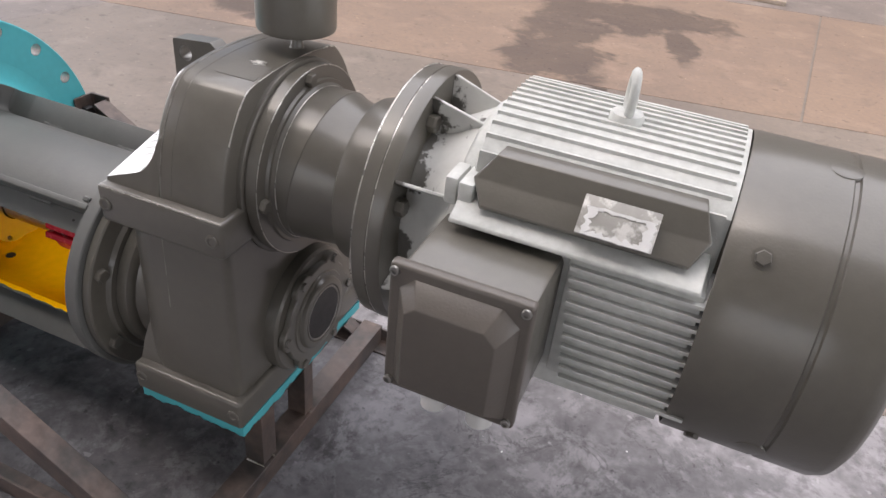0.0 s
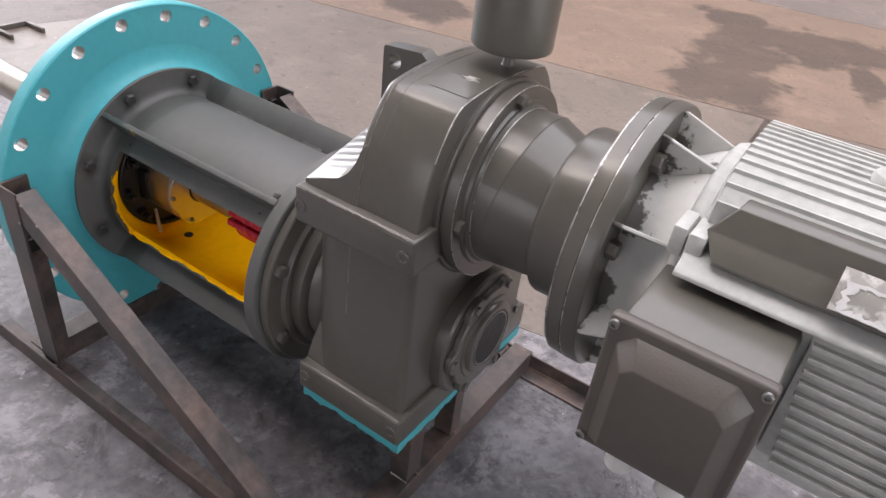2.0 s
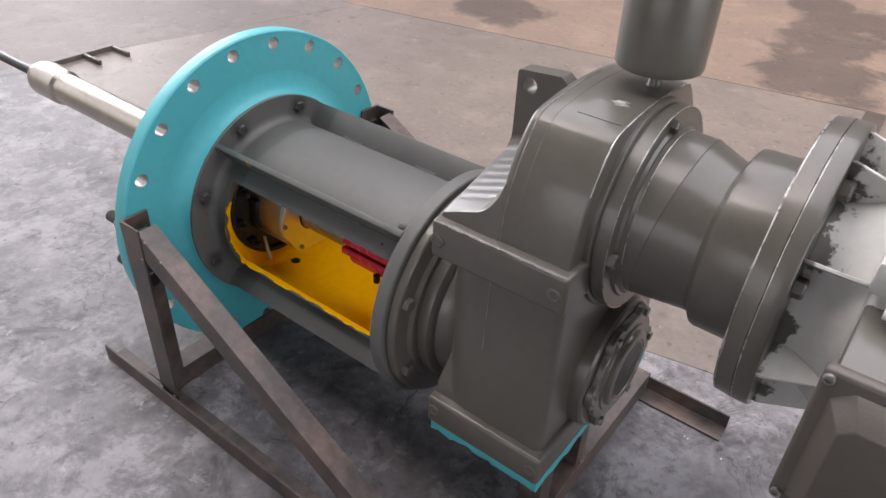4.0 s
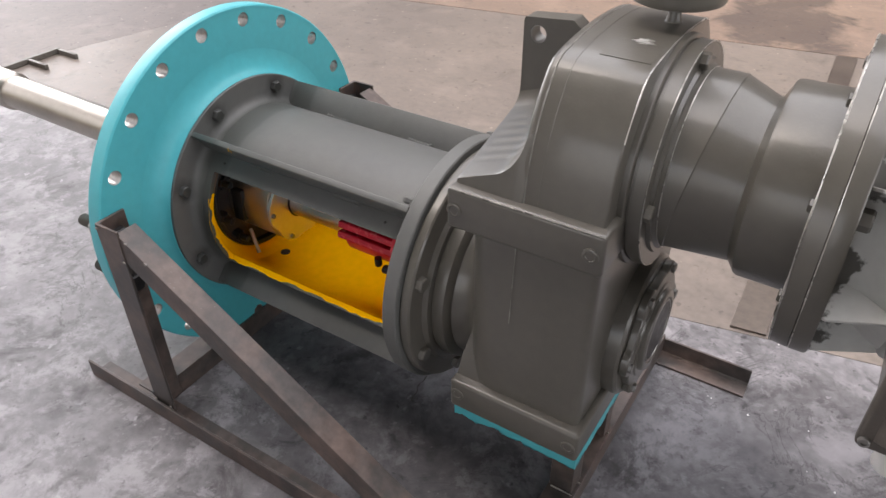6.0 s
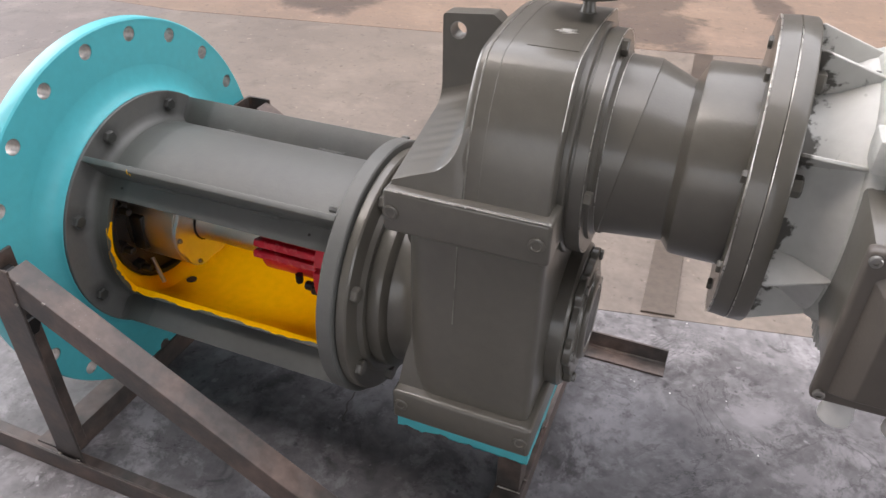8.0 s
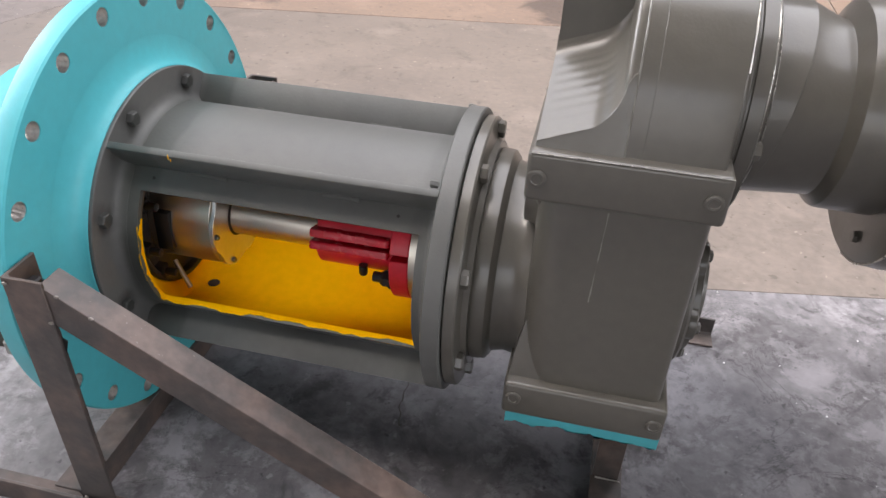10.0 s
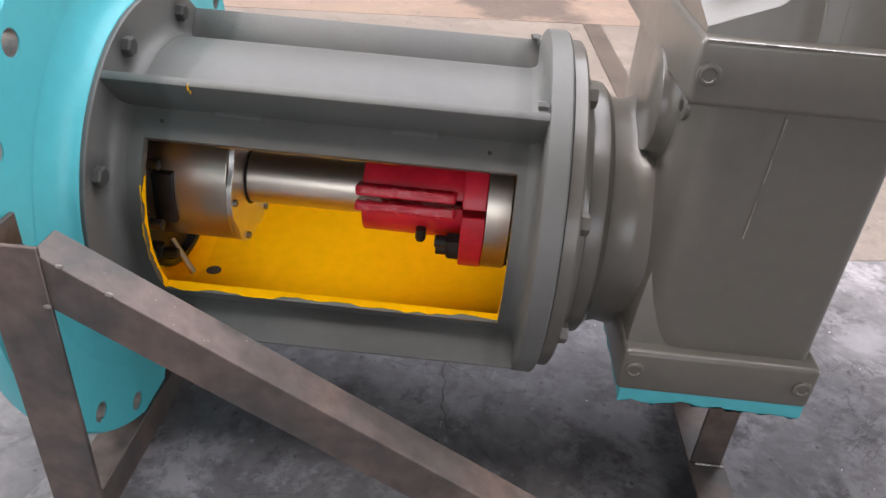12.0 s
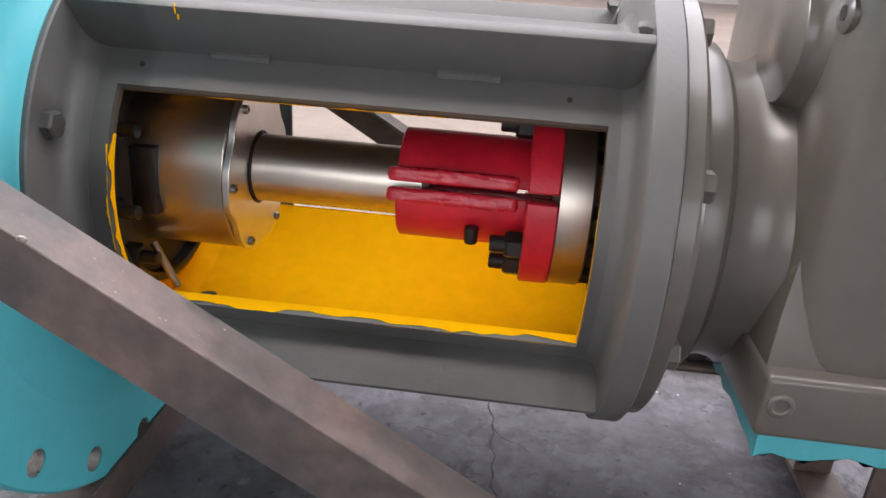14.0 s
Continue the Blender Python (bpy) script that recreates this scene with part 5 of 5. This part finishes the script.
for x in (1.125, 1.187):
    gl = lathe([(0.480, 0), (0.480, 0.0105), (0.478, 0.0115), (0.478, 0.0155), (0.480, 0.0172), (0.488, 0.0172), (0.492, 0.0155), (0.505, 0.0155), (0.508, 0.0172), (0.530, 0.0172), (0.530, 0.0155), (0.560, 0.0155), (0.560, 0)], 0, 0, 24)
    part("cable_gland", turned(gl, Matrix.Translation((x, -0.215, 0)) @ Matrix.Rotation(radians(-90), 4, "Y")), WHITE, motor, "white plastic cable gland")

# ---- support frame ----
stand = thing("support_frame", (0.3, 0, 0), "welded brown angle-iron support frame on the floor", "steel frame")
for s in (-1, 1):
    part("base_rail", angle_iron((-0.19, s * 0.345, 0.0), (0.96 if s > 0 else 0.80, s * 0.345, 0.0), (0, 0, 1), (0, -s, 0), 0.042), RUST, stand)
    part("post", angle_iron((0.003, s * 0.336, 0.006), (0.003, s * 0.336, 0.443), (1, 0, 0), (0, -s, 0), 0.054), RUST, stand)
    part("brace", angle_iron((0.050, s * 0.3337, 0.4377), (0.727, s * 0.338, 0.036), (0, 0, -1), (0, -s, 0), 0.0465, ws=0.039), RUST, stand)
part("cross_rail", angle_iron((0.005, -0.335, 0.048), (0.005, 0.335, 0.048), (0, 0, -1), (-1, 0, 0), 0.048), RUST, stand)
part("cross_rail", angle_iron((0.782, -0.339, 0.050), (0.782, 0.345, 0.050), (0, 0, -1), (-1, 0, 0), 0.048), RUST, stand)
part("leg", angle_iron((0.776, -0.117, 0.051), (0.776, -0.117, 0.209), (-1, 0, 0), (0, 1, 0), 0.04), RUST, stand)
part("leg", angle_iron((0.776, 0.022, 0.051), (0.776, 0.022, 0.209), (-1, 0, 0), (0, 1, 0), 0.04, ws=0.03), RUST, stand)
part("seat_rail", angle_iron((0.770, -0.125, 0.2095), (0.770, 0.19, 0.2095), (0, 0, -1), (-1, 0, 0), 0.045), RUST, stand)
for x, y, z in ((0.055, -0.337, 0.385), (0.012, -0.339, 0.042), (0.052, -0.339, 0.042), (0.074, -0.336, 0.428), (0.112, -0.336, 0.404), (0.009, -0.338, 0.436), (0.060, 0.336, 0.385), (0.020, 0.338, 0.042), (0.776, -0.345, 0.046), (0.730, -0.340, 0.040), (0.755, -0.119, 0.052), (0.778, -0.09, 0.052), (0.778, 0.035, 0.052)):
    bm = bmesh.new()
    bmesh.ops.create_icosphere(bm, subdivisions=2, radius=0.0028)
    rw = random.Random(x * 31 + y)
    for v in bm.verts:
        v.co *= 0.92 + 0.16 * rw.random()
    part("weld", turned(bm, Matrix.Translation((x, y, z)) @ Matrix.Diagonal((1.3, 0.6, 0.8, 1))), WELD, stand)

part("weld_seam", bead([(0.741 + 0.0022 * k, -0.1205, 0.0535 + 0.0008 * math.sin(2.2 * k)) for k in range(18)], 0.0017, False, 3.0), GLINT, stand, "bright weld seam")

flecks = bmesh.new()
rf = random.Random(5)
lean = Vector((0.677, 0.0, -0.4017)).normalized()
for k in range(18):
    at = Vector((0.050, -0.3337, 0.4377)) + lean * rf.gauss(0.125, 0.028) + Vector((0, rf.uniform(0.004, 0.033), 0)) + Vector((lean.z * -1, 0, lean.x)) * 0.0004
    r = rf.choice((0.0003, 0.0004, 0.0005, 0.0008))
    a = rf.uniform(0, 6.28)
    flecks.faces.new([flecks.verts.new(at + lean * r * (0.6 + rf.random()) * math.cos(a + 1.2566 * i) + Vector((0, 1, 0)) * r * (0.5 + 0.6 * rf.random()) * math.sin(a + 1.2566 * i)) for i in range(5)])
tagged(part("paint_flecks", flecks, WELD, stand, "", 0), "dried pale paint flecks", kind="stuff")

# bolts that hold the flange to the posts
for s in (-1, 1):
    for d in (9, -9):
        a = radians(d)
        y, z = s * BCD * math.cos(a), AX + BCD * math.sin(a)
        b = thing("stud_bolt", (0, y, z), "dark threaded stud bolt with nut through the flange", "bolt", "flange bolts")
        prof = [(-0.085, 0), (-0.085, 0.009)]
        for k in range(26):
            prof += [(-0.084 + 0.002 * k, 0.0105), (-0.083 + 0.002 * k, 0.009)]
        prof += [(0.02, 0.0105), (0.02, 0)]
        part("threaded_rod", lathe(prof, y, z, 20), GREYSTEEL, b)
        hexbolt(-0.032, y, z, 0.0185, 0.018, (-1, 0, 0), ZINC, b, "nut", "plain zinc nut")
        hexbolt(0.010, y, z, 0.0185, 0.012, (1, 0, 0), BLACK, b, "bolt_head")

# ---- pump rod behind the flange ----
rod = thing("pump_rod", (-1, 0, AX - 0.05), "long bright steel pump shaft behind the flange", "shaft")
part("rod_body", lathe([(-0.03, 0), (-0.03, 0.040), (-0.80, 0.040), (-0.806, 0.0465), (-0.90, 0.0470), (-0.915, 0.0445), (-0.935, 0.036), (-0.945, 0)], seg=48), PIPE, rod)
part("rod_tip", lathe([(-0.94, 0), (-0.94, 0.013), (-2.2, 0.013), (-2.2, 0)], seg=24), BLACK, rod)

# ---- things lying on the floor ----
ladder = thing("steel_grating_frame", (-1.84, 0.59, 0), "small welded steel frame lying on the floor", "steel frame")
for y in (0.456, 0.594, 0.725):
    part("cross_bar", box(-1.877, -1.762, y - 0.007, y + 0.007, 0, 0.020, 0.002), GREYSTEEL, ladder)
part("side_bar", box(-1.892, -1.878, 0.447, 0.735, 0.001, 0.021, 0.002), GREYSTEEL, ladder)
strip = part("steel_strip", prism([(0.882, 0.50), (0.957, 0.51), (0.885, 2.33), (0.812, 2.32)], "z", 0.0005, 0.006, 0.001, 1), BROWN_STRIP)
tagged(strip, "flat grey steel strip set along the floor", "steel bar")
TIMBER = material("grey_timber", (0.30, 0.25, 0.205), 0.75, second=(0.24, 0.20, 0.17), mix_scale=9)
board = part("timber_board", box(1.33, 1.58, 4.60, 4.72, 0.0, 0.03, 0.003), TIMBER)
tagged(board, "pale board lying flat on the floor", "board")

chips = bmesh.new()
rc = random.Random(11)
for k in range(26):
    x, y = rc.uniform(0.55, 1.5), rc.uniform(-0.1, 0.55)
    r = rc.choice((0.0008, 0.0010, 0.0013, 0.0020))
    a = rc.uniform(0, 6.28)
    vs = [chips.verts.new((x + r * (0.7 + 0.6 * rc.random()) * math.cos(a + i * 1.2566), y + r * (0.7 + 0.6 * rc.random()) * math.sin(a + i * 1.2566), h)) for h in (0.0, 0.0012) for i in range(5)]
    chips.faces.new(vs[5:])
    for i in range(5):
        chips.faces.new((vs[i], vs[(i + 1) % 5], vs[5 + (i + 1) % 5], vs[5 + i]))
tagged(part("paint_chips", chips, WHITE, smooth=0), "scattered white paint chips on the floor", "debris", kind="stuff")
